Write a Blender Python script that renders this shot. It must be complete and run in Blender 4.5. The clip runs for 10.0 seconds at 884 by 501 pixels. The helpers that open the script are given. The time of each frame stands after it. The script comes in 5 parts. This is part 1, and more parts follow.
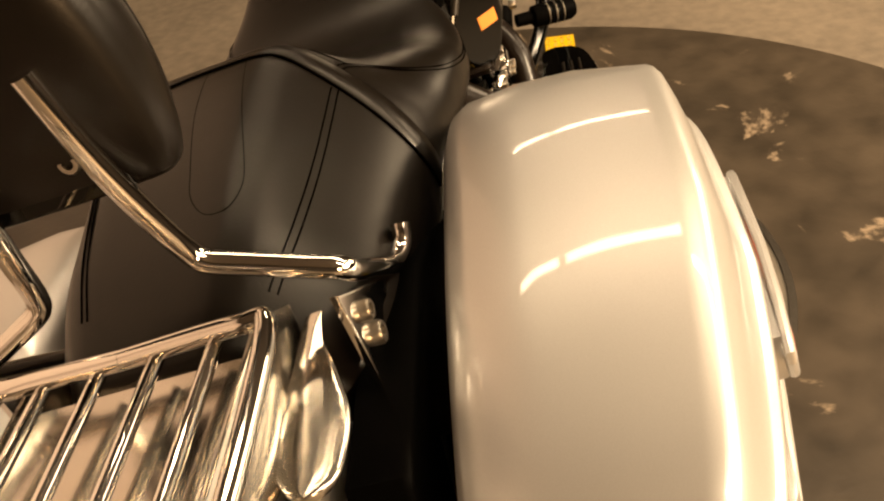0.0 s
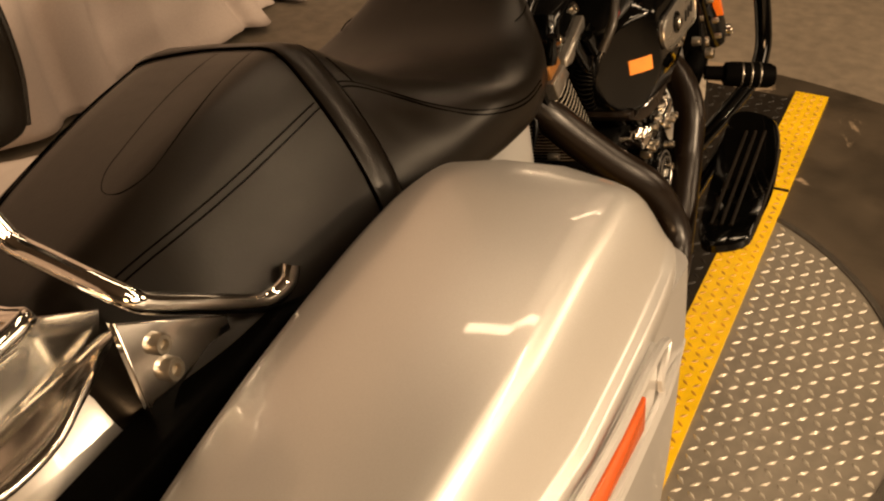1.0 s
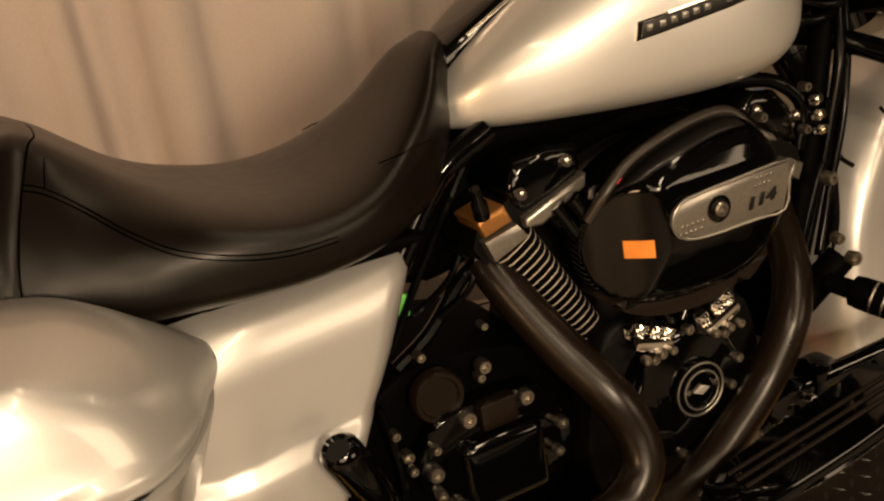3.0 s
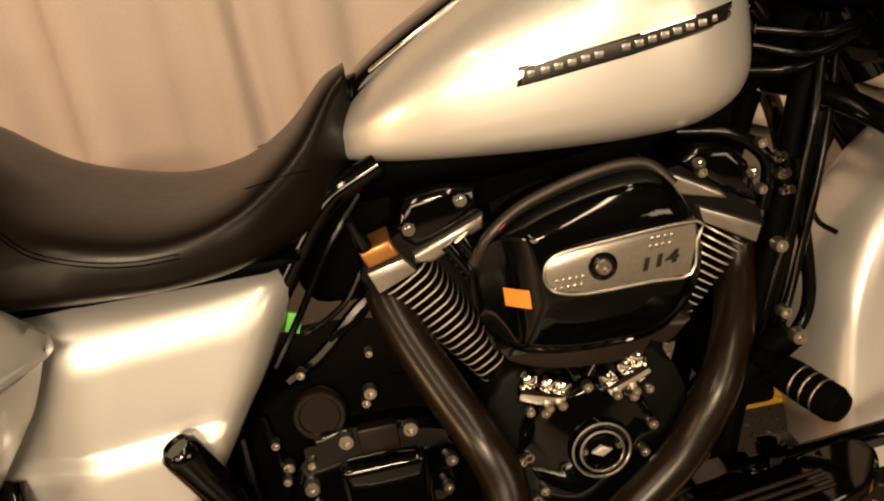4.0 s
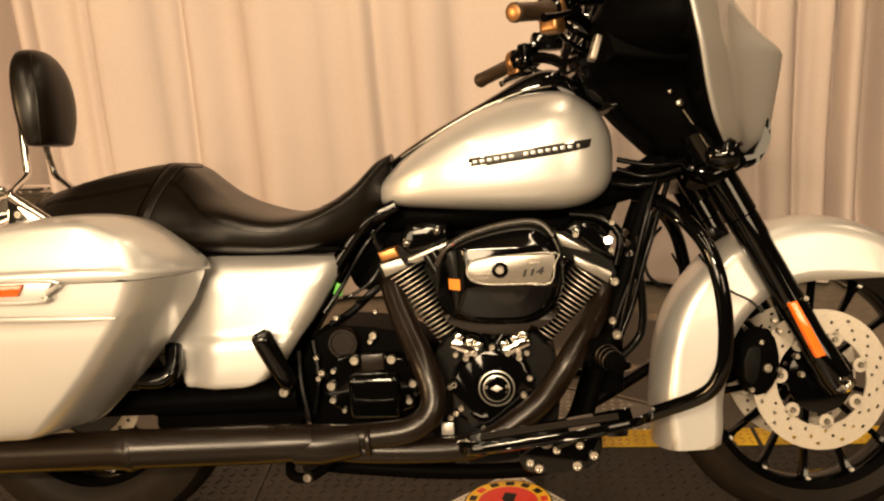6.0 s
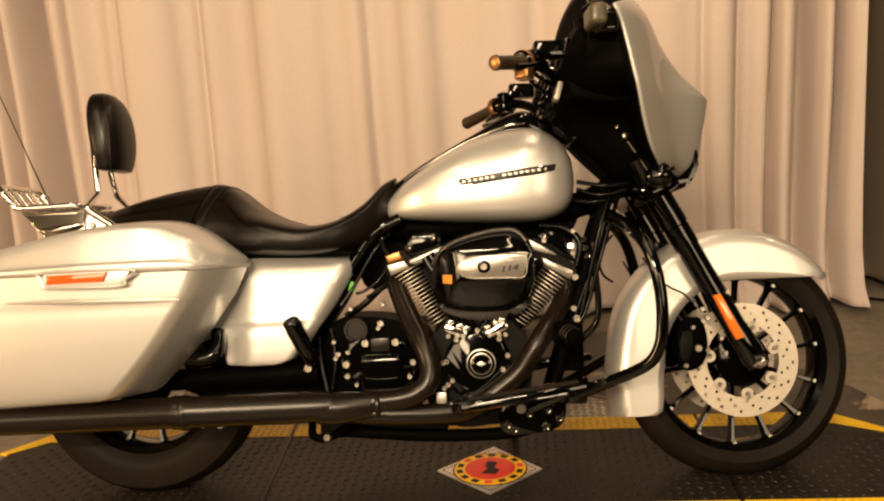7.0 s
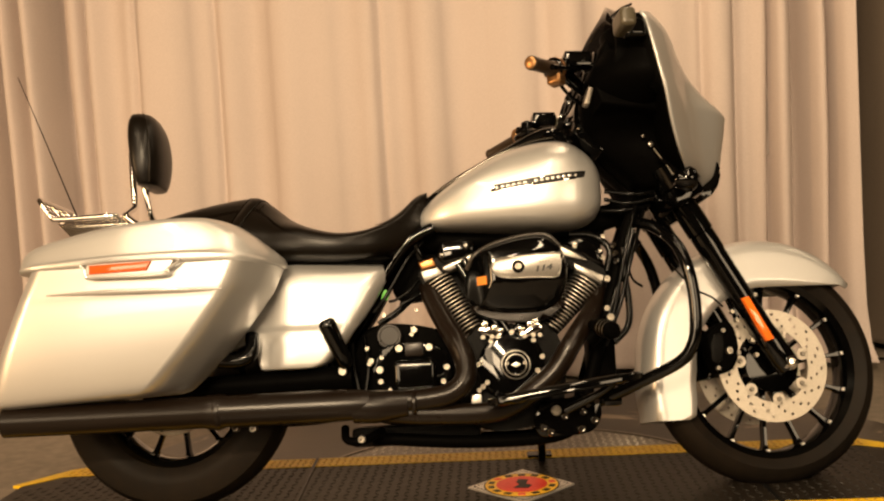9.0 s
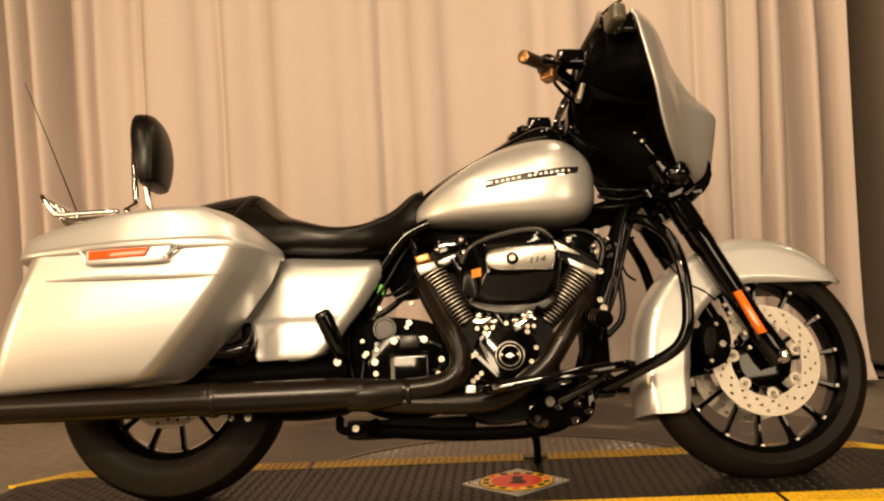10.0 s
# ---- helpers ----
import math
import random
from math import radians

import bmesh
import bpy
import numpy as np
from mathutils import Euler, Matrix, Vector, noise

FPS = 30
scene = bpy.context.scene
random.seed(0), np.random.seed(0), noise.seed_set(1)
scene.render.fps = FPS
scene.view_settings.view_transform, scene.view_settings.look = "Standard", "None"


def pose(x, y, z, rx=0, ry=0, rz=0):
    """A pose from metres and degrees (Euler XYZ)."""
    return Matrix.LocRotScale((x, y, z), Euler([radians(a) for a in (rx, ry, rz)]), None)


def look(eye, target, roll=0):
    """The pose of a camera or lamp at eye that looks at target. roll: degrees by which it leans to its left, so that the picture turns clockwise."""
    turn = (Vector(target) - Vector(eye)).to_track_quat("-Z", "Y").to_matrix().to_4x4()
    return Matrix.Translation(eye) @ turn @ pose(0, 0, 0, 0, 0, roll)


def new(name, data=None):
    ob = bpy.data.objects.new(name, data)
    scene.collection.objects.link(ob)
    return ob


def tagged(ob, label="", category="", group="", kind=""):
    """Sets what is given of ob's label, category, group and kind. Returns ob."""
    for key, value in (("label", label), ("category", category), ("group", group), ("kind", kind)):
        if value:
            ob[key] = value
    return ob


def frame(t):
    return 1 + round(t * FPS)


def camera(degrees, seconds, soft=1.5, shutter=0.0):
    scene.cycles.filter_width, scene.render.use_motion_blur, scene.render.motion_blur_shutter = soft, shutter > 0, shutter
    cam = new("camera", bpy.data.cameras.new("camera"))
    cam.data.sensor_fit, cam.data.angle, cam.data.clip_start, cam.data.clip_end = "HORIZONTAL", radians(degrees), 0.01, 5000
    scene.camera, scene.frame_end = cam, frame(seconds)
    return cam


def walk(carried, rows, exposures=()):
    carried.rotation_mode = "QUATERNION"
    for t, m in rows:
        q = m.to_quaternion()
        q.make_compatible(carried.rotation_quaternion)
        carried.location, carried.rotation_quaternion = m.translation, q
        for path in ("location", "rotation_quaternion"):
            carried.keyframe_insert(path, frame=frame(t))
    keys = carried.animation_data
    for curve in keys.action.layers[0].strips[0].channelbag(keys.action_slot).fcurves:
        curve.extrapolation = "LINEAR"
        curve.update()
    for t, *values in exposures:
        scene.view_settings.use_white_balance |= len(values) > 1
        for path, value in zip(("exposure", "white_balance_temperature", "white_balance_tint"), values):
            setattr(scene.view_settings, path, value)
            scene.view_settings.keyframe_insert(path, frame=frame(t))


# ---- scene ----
cam = camera(49.0, 10.0, soft=2.2)
PATH = [
    (0, (-0.649, -0.138, 1.18), (0.977, 0.112, 0.043), -10.6),
    (0.5, (-0.598, -0.314, 1.192), (0.93, 0.262, 0.038), -6.5),
    (1, (-0.472, -0.413, 1.201), (0.961, 0.36, 0.04), -1.6),
    (1.5, (-0.306, -0.499, 1.208), (0.995, 0.506, 0.069), -1.8),
    (2, (-0.163, -0.648, 1.197), (0.942, 0.645, 0.145), -7.0),
    (2.5, (0.01, -0.774, 1.22), (0.907, 0.647, 0.135), -5.3),
    (3, (0.231, -0.833, 1.19), (0.927, 0.728, 0.152), -4.9),
    (3.2, (0.334, -0.848, 1.195), (0.934, 0.755, 0.161), -4.5),
    (4.3, (0.793, -1.062, 1.19), (0.761, 0.696, 0.237), -8.7),
    (4.5, (0.846, -1.138, 1.204), (0.744, 0.633, 0.279), -7.2),
    (5, (0.888, -1.388, 1.229), (0.716, 0.441, 0.439), -4.5),
    (5.5, (1.027, -1.672, 1.212), (0.788, 0.192, 0.526), -4.0),
    (6, (1.032, -1.924, 1.22), (0.806, -0.02, 0.651), -4.1),
    (6.2, (0.981, -2.014, 1.206), (0.834, -0.094, 0.665), -3.5),
    (7.3, (1.052, -2.559, 1.193), (0.868, -0.611, 0.776), -3.5),
    (7.5, (1.032, -2.588, 1.222), (0.863, -0.641, 0.793), -3.2),
    (8, (0.911, -2.553, 1.209), (0.801, -0.597, 0.805), -2.8),
    (8.5, (0.892, -2.546, 1.074), (0.772, -0.572, 0.773), -3.1),
    (9, (0.875, -2.563, 0.83), (0.761, -0.57, 0.704), -3.2),
    (9.5, (0.892, -2.612, 0.698), (0.779, -0.616, 0.662), -3.4),
    (10, (0.894, -2.601, 0.661), (0.776, -0.605, 0.653), -3.0),
]
EXPOSURES = [(0.0, 0.13, 6550, 11), (0.5, -0.18, 6650, 12), (1.0, -0.44, 6850, 15), (2.0, -0.78, 6300, 11), (3.2, -0.92, 6380, 13), (4.5, -0.25, 6500, 11), (6.0, -0.22, 6500, 10), (7.5, -0.45, 6500, 10), (10.0, -0.47, 6500, 10)]
walk(cam, [(t, look(eye, target, roll)) for t, eye, target, roll in PATH], EXPOSURES)

# ---- light ----
world = bpy.data.worlds.new("room_air")
world.use_nodes = True
world.node_tree.nodes["Background"].inputs[0].default_value = (1.0, 0.72, 0.48, 1)
world.node_tree.nodes["Background"].inputs[1].default_value = 0.0
scene.world = world


def area_light(name, eye, target, sx, sy, watts, colour):
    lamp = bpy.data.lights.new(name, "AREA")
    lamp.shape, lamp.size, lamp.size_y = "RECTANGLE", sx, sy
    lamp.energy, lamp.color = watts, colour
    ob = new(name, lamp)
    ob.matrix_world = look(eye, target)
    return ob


WARM = (1.0, 0.745, 0.465)
for x in (1.62, 3.7):
    area_light("ceiling_tube", (x, 0.05, 3.0), (x, 0.05, 0), 0.10, 1.05, 13, WARM)
    area_light("ceiling_tube", (x, 0.95, 3.0), (x, 0.95, 0), 0.10, 0.60, 7.5, WARM)
area_light("ceiling_tube", (1.4, -2.0, 3.1), (1.4, -2.0, 0), 0.12, 2.4, 70, WARM)
area_light("ceiling_tube", (-0.7, -2.4, 3.1), (-0.7, -2.4, 0), 0.12, 2.4, 70, WARM)
area_light("ceiling_tube", (0.4, -4.4, 2.9), (0.6, 0.0, 0.6), 1.2, 0.14, 325, WARM)
# broad panel with no seen source, added behind the camera as soft fill
area_light("unseen_light", (-1.5, -4.6, 2.0), (0.2, 0.0, 0.6), 2.2, 1.3, 128, WARM)
# compact lamp out of view, placed from the bike's shade on the curtain
area_light("unseen_light", (0.1, -4.5, 2.15), (0.7, 0.0, 0.6), 0.8, 0.5, 62, WARM)
# added panel without a seen source, set so that the front fender mirrors it
area_light("unseen_light", (4.0, -4.4, 2.2), (1.1, 0.0, 0.5), 2.0, 1.3, 105, WARM)
area_light("side_lamp", (-4.2, -3.0, 1.5), (0.5, 0.0, 0.7), 1.0, 1.0, 185, (1.0, 0.60, 0.28))


# ---- materials ----
def material(name, colour, rough=0.5, metal=0.0, coat=0.0, vary=0.12, scale=30.0, bump=0.0, bump_scale=200.0, second=None, patch=2.0, spread=0.0, shine=0.5, wear=None):
    m = bpy.data.materials.new(name)
    m.use_nodes = True
    nt = m.node_tree
    n, link = nt.nodes, nt.links.new
    b = n["Principled BSDF"]
    b.inputs["Metallic"].default_value = metal
    b.inputs["Specular IOR Level"].default_value = shine
    b.inputs["Coat Weight"].default_value = coat
    b.inputs["Coat Roughness"].default_value = 0.04
    tc = n.new("ShaderNodeTexCoord")
    fine = n.new("ShaderNodeTexNoise")
    fine.inputs["Scale"].default_value, fine.inputs["Detail"].default_value = scale, 4.0
    link(tc.outputs["Object"], fine.inputs["Vector"])
    big = n.new("ShaderNodeTexNoise")
    big.inputs["Scale"].default_value, big.inputs["Detail"].default_value = patch, 5.0
    link(tc.outputs["Object"], big.inputs["Vector"])
    mix = n.new("ShaderNodeMix")
    mix.data_type = "RGBA"
    other = second or tuple(c * (1 - vary) for c in colour)
    mix.inputs[6].default_value, mix.inputs[7].default_value = (*colour, 1), (*other, 1)
    add = n.new("ShaderNodeMath")
    add.operation = "MULTIPLY_ADD"
    link(fine.outputs["Fac"], add.inputs[0])
    add.inputs[1].default_value = 0.5
    half = n.new("ShaderNodeMath")
    half.operation = "MULTIPLY"
    half.inputs[1].default_value = 0.5
    link(big.outputs["Fac"], half.inputs[0])
    link(half.outputs[0], add.inputs[2])
    ramp = n.new("ShaderNodeMapRange")
    ramp.inputs[1].default_value, ramp.inputs[2].default_value = 0.35, 0.65
    link(add.outputs[0], ramp.inputs[0])
    link(ramp.outputs[0], mix.inputs[0])
    link(mix.outputs[2], b.inputs["Base Color"])
    if wear:
        tone, size, low, high = wear
        wn = n.new("ShaderNodeTexNoise")
        wn.inputs["Scale"].default_value, wn.inputs["Detail"].default_value, wn.inputs["Roughness"].default_value = size, 8.0, 0.62
        wn.inputs["Distortion"].default_value = 0.6
        link(tc.outputs["Object"], wn.inputs["Vector"])
        wr = n.new("ShaderNodeMapRange")
        wr.inputs[1].default_value, wr.inputs[2].default_value = low, high
        link(wn.outputs["Fac"], wr.inputs[0])
        wm = n.new("ShaderNodeMix")
        wm.data_type = "RGBA"
        wm.inputs[7].default_value = (*tone, 1)
        link(wr.outputs[0], wm.inputs[0])
        link(mix.outputs[2], wm.inputs[6])
        link(wm.outputs[2], b.inputs["Base Color"])
    rr = n.new("ShaderNodeMapRange")
    rr.inputs[3].default_value, rr.inputs[4].default_value = max(0.02, rough * (0.85 - spread)), min(1, rough * (1.15 + spread))
    link(fine.outputs["Fac"], rr.inputs[0])
    link(rr.outputs[0], b.inputs["Roughness"])
    if bump:
        bt = n.new("ShaderNodeTexNoise")
        bt.inputs["Scale"].default_value, bt.inputs["Detail"].default_value = bump_scale, 3.0
        link(tc.outputs["Object"], bt.inputs["Vector"])
        bp = n.new("ShaderNodeBump")
        bp.inputs["Strength"].default_value, bp.inputs["Distance"].default_value = bump, 0.002
        link(bt.outputs["Fac"], bp.inputs["Height"])
        link(bp.outputs["Normal"], b.inputs["Normal"])
    return m


SILVER = material("silver_paint", (0.53, 0.525, 0.515), 0.38, 0.65, 0.6, 0.08, 900, patch=3, spread=0.1)
LEATHER = material("black_leather", (0.0042, 0.0029, 0.0018), 0.33, 0, 0, 0.35, 60, 0.05, 420, patch=7, shine=0.22)
GLOSS = material("gloss_black", (0.001, 0.001, 0.001), 0.06, 0, 0.0, 0.2, 20, shine=0.32)
SATIN = material("satin_black", (0.0013, 0.0012, 0.0011), 0.5, 0.0, 0, 0.25, 40, 0.1, 300, shine=0.01)
PIPE = material("black_exhaust", (0.0065, 0.0038, 0.0022), 0.29, 0.0, 0, 0.3, 25, 0.05, 300, shine=0.26)
WRINKLE = material("wrinkle_black", (0.003, 0.0028, 0.0025), 0.42, 0, 0, 0.3, 80, 0.35, 600, shine=0.06)
CHROME = material("chrome", (0.80, 0.78, 0.75), 0.06, 1.0, 0, 0.06, 20)
ALLOY = material("machined_alloy", (0.78, 0.75, 0.70), 0.34, 0.8, 0, 0.2, 120, 0.05, 400)
BOLT = material("plated_bolt", (0.34, 0.31, 0.265), 0.34, 1.0, 0, 0.15, 60)
TRIM = material("worn_grey_trim", (0.022, 0.018, 0.014), 0.36, 0.3, 0, 0.3, 40)
POLISH = material("polished_plate", (0.58, 0.55, 0.50), 0.17, 1.0, 0, 0.15, 30)
INSERT = material("brushed_insert", (0.36, 0.34, 0.31), 0.30, 0.9, 0, 0.25, 200, 0.05, 400)
CAST = material("cast_alloy", (0.27, 0.245, 0.21), 0.36, 1.0, 0, 0.25, 60, 0.1, 400)
STEEL = material("brushed_steel", (0.50, 0.45, 0.38), 0.42, 0.5, 0, 0.15, 150)
RUBBER = material("tyre_rubber", (0.006, 0.005, 0.004), 0.55, 0, 0, 0.5, 30, 0.4, 250, second=(0.010, 0.0072, 0.005), patch=6, shine=0.07)
HOSE = material("black_hose", (0.001, 0.001, 0.001), 0.20, 0, 0, 0.2, 60, shine=0.12)
AMBER = material("amber_lens", (0.85, 0.16, 0.015), 0.12, 0, 0.6, 0.15, 150)
GRIP = material("brown_grip", (0.030, 0.018, 0.010), 0.40, 0, 0, 0.3, 60, 0.1, 300, shine=0.3)
RED = material("red_lens", (0.50, 0.085, 0.014), 0.12, 0, 0.6, 0.2, 150)
GREEN = material("green_tag", (0.10, 0.45, 0.05), 0.5)
SMOKE = material("smoked_screen", (0.012, 0.010, 0.010), 0.06, 0, 0.5, 0.1, 10)
CURTAIN = material("drape_cloth", (0.51, 0.43, 0.395), 0.9, 0, 0, 0.10, 160, 0.4, 500, patch=1.2)
# backdrop cloth again, the shade at its right end put into the colour
SHADECLOTH = material("shaded_drape_cloth", (0.15, 0.115, 0.085), 0.9, 0, 0, 0.15, 160, 0.4, 500, patch=1.2)
CONCRETE = material("worn_concrete", (0.20, 0.165, 0.125), 0.55, 0, 0, 0.4, 25, 0.3, 90, patch=1.5)
DARKFLOOR = material("scuffed_black_paint", (0.026, 0.0205, 0.0145), 0.36, 0, 0, 0.5, 9, 0.25, 60, second=(0.066, 0.051, 0.036), patch=2.2, shine=0.45, wear=((0.26, 0.20, 0.14), 2.6, 0.585, 0.62))
MAT = material("black_tread_mat", (0.007, 0.0055, 0.004), 0.42, 0, 0, 0.4, 30, 0.2, 120, second=(0.014, 0.0105, 0.0075), patch=4, shine=0.22)
YELLOW = material("yellow_paint", (0.74, 0.46, 0.003), 0.42, 0, 0, 0.25, 40, 0.2, 120, patch=5)
# turntable studs painted bright in place of the lamp glints on them
STUD = material("glinting_stud_steel", (0.62, 0.58, 0.50), 0.28, 0.35, 0, 0.3, 60)
SHELL = material("grey_shell", (0.055, 0.046, 0.028), 0.35, 0, 0, 0.2, 60)
TREAD = material("tread_plate_steel", (0.22, 0.195, 0.16), 0.36, 0.3, 0, 0.3, 40, 0.1, 200, patch=3)
WALL = material("painted_wall", (0.05, 0.039, 0.029), 0.8, 0, 0, 0.2, 12, 0.1, 60)
CEIL = material("ceiling_board", (0.065, 0.052, 0.040), 0.9, 0, 0, 0.2, 10)
ORANGE = material("orange_label_print", (0.72, 0.24, 0.03), 0.45, 0, 0, 0.2, 60)
PRINT_RED = material("printed_red", (0.62, 0.035, 0.02), 0.35, 0, 0, 0.15, 60)
PRINT_YELLOW = material("printed_yellow", (0.80, 0.45, 0.02), 0.35, 0, 0, 0.2, 60)
INK = material("printed_black", (0.004, 0.004, 0.004), 0.4, 0, 0, 0.2, 60, shine=0.3)
STITCH = material("dark_thread", (0.0006, 0.0005, 0.0005), 0.9, 0, 0, 0.2, 60, shine=0.0)


# ---- shapes ----
def put_mesh(name, bm, mat, parent=None, label="", xf=None, sharp=38):
    if xf is not None:
        bmesh.ops.transform(bm, matrix=xf, verts=bm.verts)
    bmesh.ops.recalc_face_normals(bm, faces=bm.faces)
    me = bpy.data.meshes.new(name)
    bm.to_mesh(me)
    bm.free()
    for p in me.polygons:
        p.use_smooth = True
    me.set_sharp_from_angle(angle=radians(sharp))
    me.materials.append(mat)
    ob = new(name, me)
    ob.parent = parent
    if label:
        tagged(ob, label)
    return ob


part = put_mesh


def add_loft(bm, rings, cap=True, closed=True):
    rows = [[bm.verts.new(p) for p in r] for r in rings]
    k = len(rows[0])
    for a, b in zip(rows, rows[1:]):
        for i in range(k if closed else k - 1):
            j = (i + 1) % k
            bm.faces.new((a[i], a[j], b[j], b[i]))
    if cap and closed:
        bm.faces.new(rows[0][::-1])
        bm.faces.new(rows[-1])
    return bm


def loft(rings, cap=True, closed=True):
    return add_loft(bmesh.new(), rings, cap, closed)


def spline(pts, n=8):
    """Points of a smooth curve through pts, n to a span."""
    p = [Vector(q) for q in pts]
    p = [p[0] * 2 - p[1], *p, p[-1] * 2 - p[-2]]
    out = []
    for i in range(1, len(p) - 2):
        a, b, c, d = p[i - 1 : i + 3]
        for s in range(n):
            t = s / n
            out.append(0.5 * (2 * b + (c - a) * t + (2 * a - 5 * b + 4 * c - d) * t * t + (3 * b - a - 3 * c + d) * t**3))
    out.append(p[-2])
    return out


def along(keys, n=6):
    """Rows of numbers blended smoothly from key to key."""
    k = np.array(keys, float)
    k = np.vstack([2 * k[0] - k[1], k, 2 * k[-1] - k[-2]])
    out = []
    for i in range(1, len(k) - 2):
        a, b, c, d = k[i - 1 : i + 3]
        for s in range(n):
            t = s / n
            out.append(0.5 * (2 * b + (c - a) * t + (2 * a - 5 * b + 4 * c - d) * t * t + (3 * b - a - 3 * c + d) * t**3))
    out.append(k[-2])
    return out


def add_tube(bm, pts, r, seg=12, cap=True):
    pts = [Vector(p) for p in pts]
    rad = r if isinstance(r, (list, tuple)) else [r] * len(pts)
    if len(rad) != len(pts):
        rad = list(np.interp(np.linspace(0, 1, len(pts)), np.linspace(0, 1, len(rad)), rad))
    rings, side = [], None
    rad = [float(q) for q in rad]
    for i, p in enumerate(pts):
        d = (pts[min(i + 1, len(pts) - 1)] - pts[max(i - 1, 0)]).normalized()
        if side is None:
            side = d.cross(Vector((0, 0, 1)) if abs(d.z) < 0.9 else Vector((1, 0, 0))).normalized()
        side = (side - d * side.dot(d)).normalized()
        up = d.cross(side)
        rings.append([p + rad[i] * (math.cos(a) * side + math.sin(a) * up) for a in (2 * math.pi * k / seg for k in range(seg))])
    return add_loft(bm, rings, cap)


def tube(pts, r, seg=12, n=6, smooth=True):
    return add_tube(bmesh.new(), spline(pts, n) if smooth and len(pts) > 2 else pts, r, seg)


def add_lathe(bm, profile, origin, axis, seg=24, hollow=False):
    """A solid of revolution: profile rows of radius and height along axis."""
    o, d = Vector(origin), Vector([float(q) for q in axis]).normalized()
    side = d.cross(Vector((0, 0, 1)) if abs(d.z) < 0.9 else Vector((1, 0, 0))).normalized()
    up = d.cross(side)
    rings = [[o + float(h) * d + max(float(r), 1e-4) * (math.cos(a) * side + math.sin(a) * up) for a in (2 * math.pi * k / seg for k in range(seg))] for r, h in profile]
    return add_loft(bm, rings + rings[:1] if hollow else rings, not hollow)


def lathe(profile, origin, axis, seg=24, hollow=False):
    return add_lathe(bmesh.new(), profile, origin, axis, seg, hollow)


def add_box(bm, centre, size, m=None):
    made = bmesh.ops.create_cube(bm, size=1.0, matrix=Matrix.Translation(centre) @ (m or Matrix()) @ Matrix.Diagonal((*size, 1)))
    return made["verts"]


def box(centre, size, bevel=0.004, m=None, seg=2):
    bm = bmesh.new()
    add_box(bm, centre, size, m)
    if bevel:
        bmesh.ops.bevel(bm, geom=list(bm.edges), offset=bevel, segments=seg, profile=0.6, affect="EDGES")
    return bm


def slab(outline, y0, y1, bevel=0.006, seg=3, bow=None):
    """A plate with an outline of (x, z), from y0 to y1, its rims rounded at y1."""
    bm = bmesh.new()
    a = [bm.verts.new((x, y0, z)) for x, z in outline]
    b = [bm.verts.new((x, y1, z)) for x, z in outline]
    k = len(a)
    for i in range(k):
        bm.faces.new((a[i], a[(i + 1) % k], b[(i + 1) % k], b[i]))
    bm.faces.new(a[::-1])
    front = bm.faces.new(b)
    if bevel:
        bmesh.ops.bevel(bm, geom=list(front.edges), offset=bevel, segments=seg, profile=0.5, affect="EDGES")
    return bm


def rounded(outline, n=4):
    """A closed outline smoothed through its points."""
    p = [Vector((x, 0, z)) for x, z in outline]
    k, out = len(p), []
    for i in range(k):
        a, b, c, d = p[i - 1], p[i], p[(i + 1) % k], p[(i + 2) % k]
        for s in range(n):
            t = s / n
            q = 0.5 * (2 * b + (c - a) * t + (2 * a - 5 * b + 4 * c - d) * t * t + (3 * b - a - 3 * c + d) * t**3)
            out.append((q.x, q.z))
    return out


def bolt(parent, at, axis=(0, -1, 0), r=0.007, h=0.006, mat=None, xf=None, name="bolt"):
    prof = [(r, -0.004), (r, h * 0.7), (r * 0.85, h), (r * 0.5, h), (r * 0.45, h * 0.45), (0, h * 0.45)]
    return part(name, lathe(prof, at, axis, 12), mat or BOLT, parent, xf=xf)


def superring(x, w, zt, zb, zc, e=0.8, e2=0.8, k=40):
    out = []
    for i in range(k):
        a = 2 * math.pi * i / k
        c, s = math.cos(a), math.sin(a)
        y = w * math.copysign(abs(c) ** e, c)
        z = zc + ((zt - zc) if s > 0 else (zc - zb)) * math.copysign(abs(s) ** e2, s)
        out.append((x, y, z))
    return out


# ---- the setting ----
floor = part("floor", box((0.8, 0, -0.06), (14, 14, 0.10), 0), CONCRETE)
tagged(floor, "tan worn concrete showroom floor with scuffs", "floor", kind="structure")
TURN_X, TURN_Y = 0.88, 0.09


def disc_plate(r, z0, z1, seg=128):
    return lathe([(r, z0), (r, z1 - 0.002), (r - 0.002, z1), (0.0, z1)], (TURN_X, TURN_Y, 0), (0, 0, 1), seg)


ring = part("floor_ring", disc_plate(1.32, -0.03, -0.006), DARKFLOOR)
tagged(ring, "round scuffed black painted floor area with tan wear marks", "floor", kind="structure")
turntable = part("turntable", disc_plate(0.635, -0.02, -0.002), TREAD)
tagged(turntable, "round grey steel tread-plate turntable set into the floor", "turntable", kind="structure")

for name, c, s in (("wall_south", (0.8, -6.6, 1.6), (14, 0.2, 3.4)), ("wall_east", (7.4, 0, 1.6), (0.2, 13.0, 3.4)), ("wall_west", (-5.8, 0, 1.6), (0.2, 13.0, 3.4)), ("wall_north", (0.8, 6.6, 1.6), (14, 0.2, 3.4))):
    tagged(part(name, box(c, s, 0), WALL), "plain tan painted wall", "wall", kind="structure")
tagged(part("ceiling", box((0.8, 0, 3.4), (14, 13.4, 0.1), 0), CEIL), "plain tan ceiling", "ceiling", kind="structure")


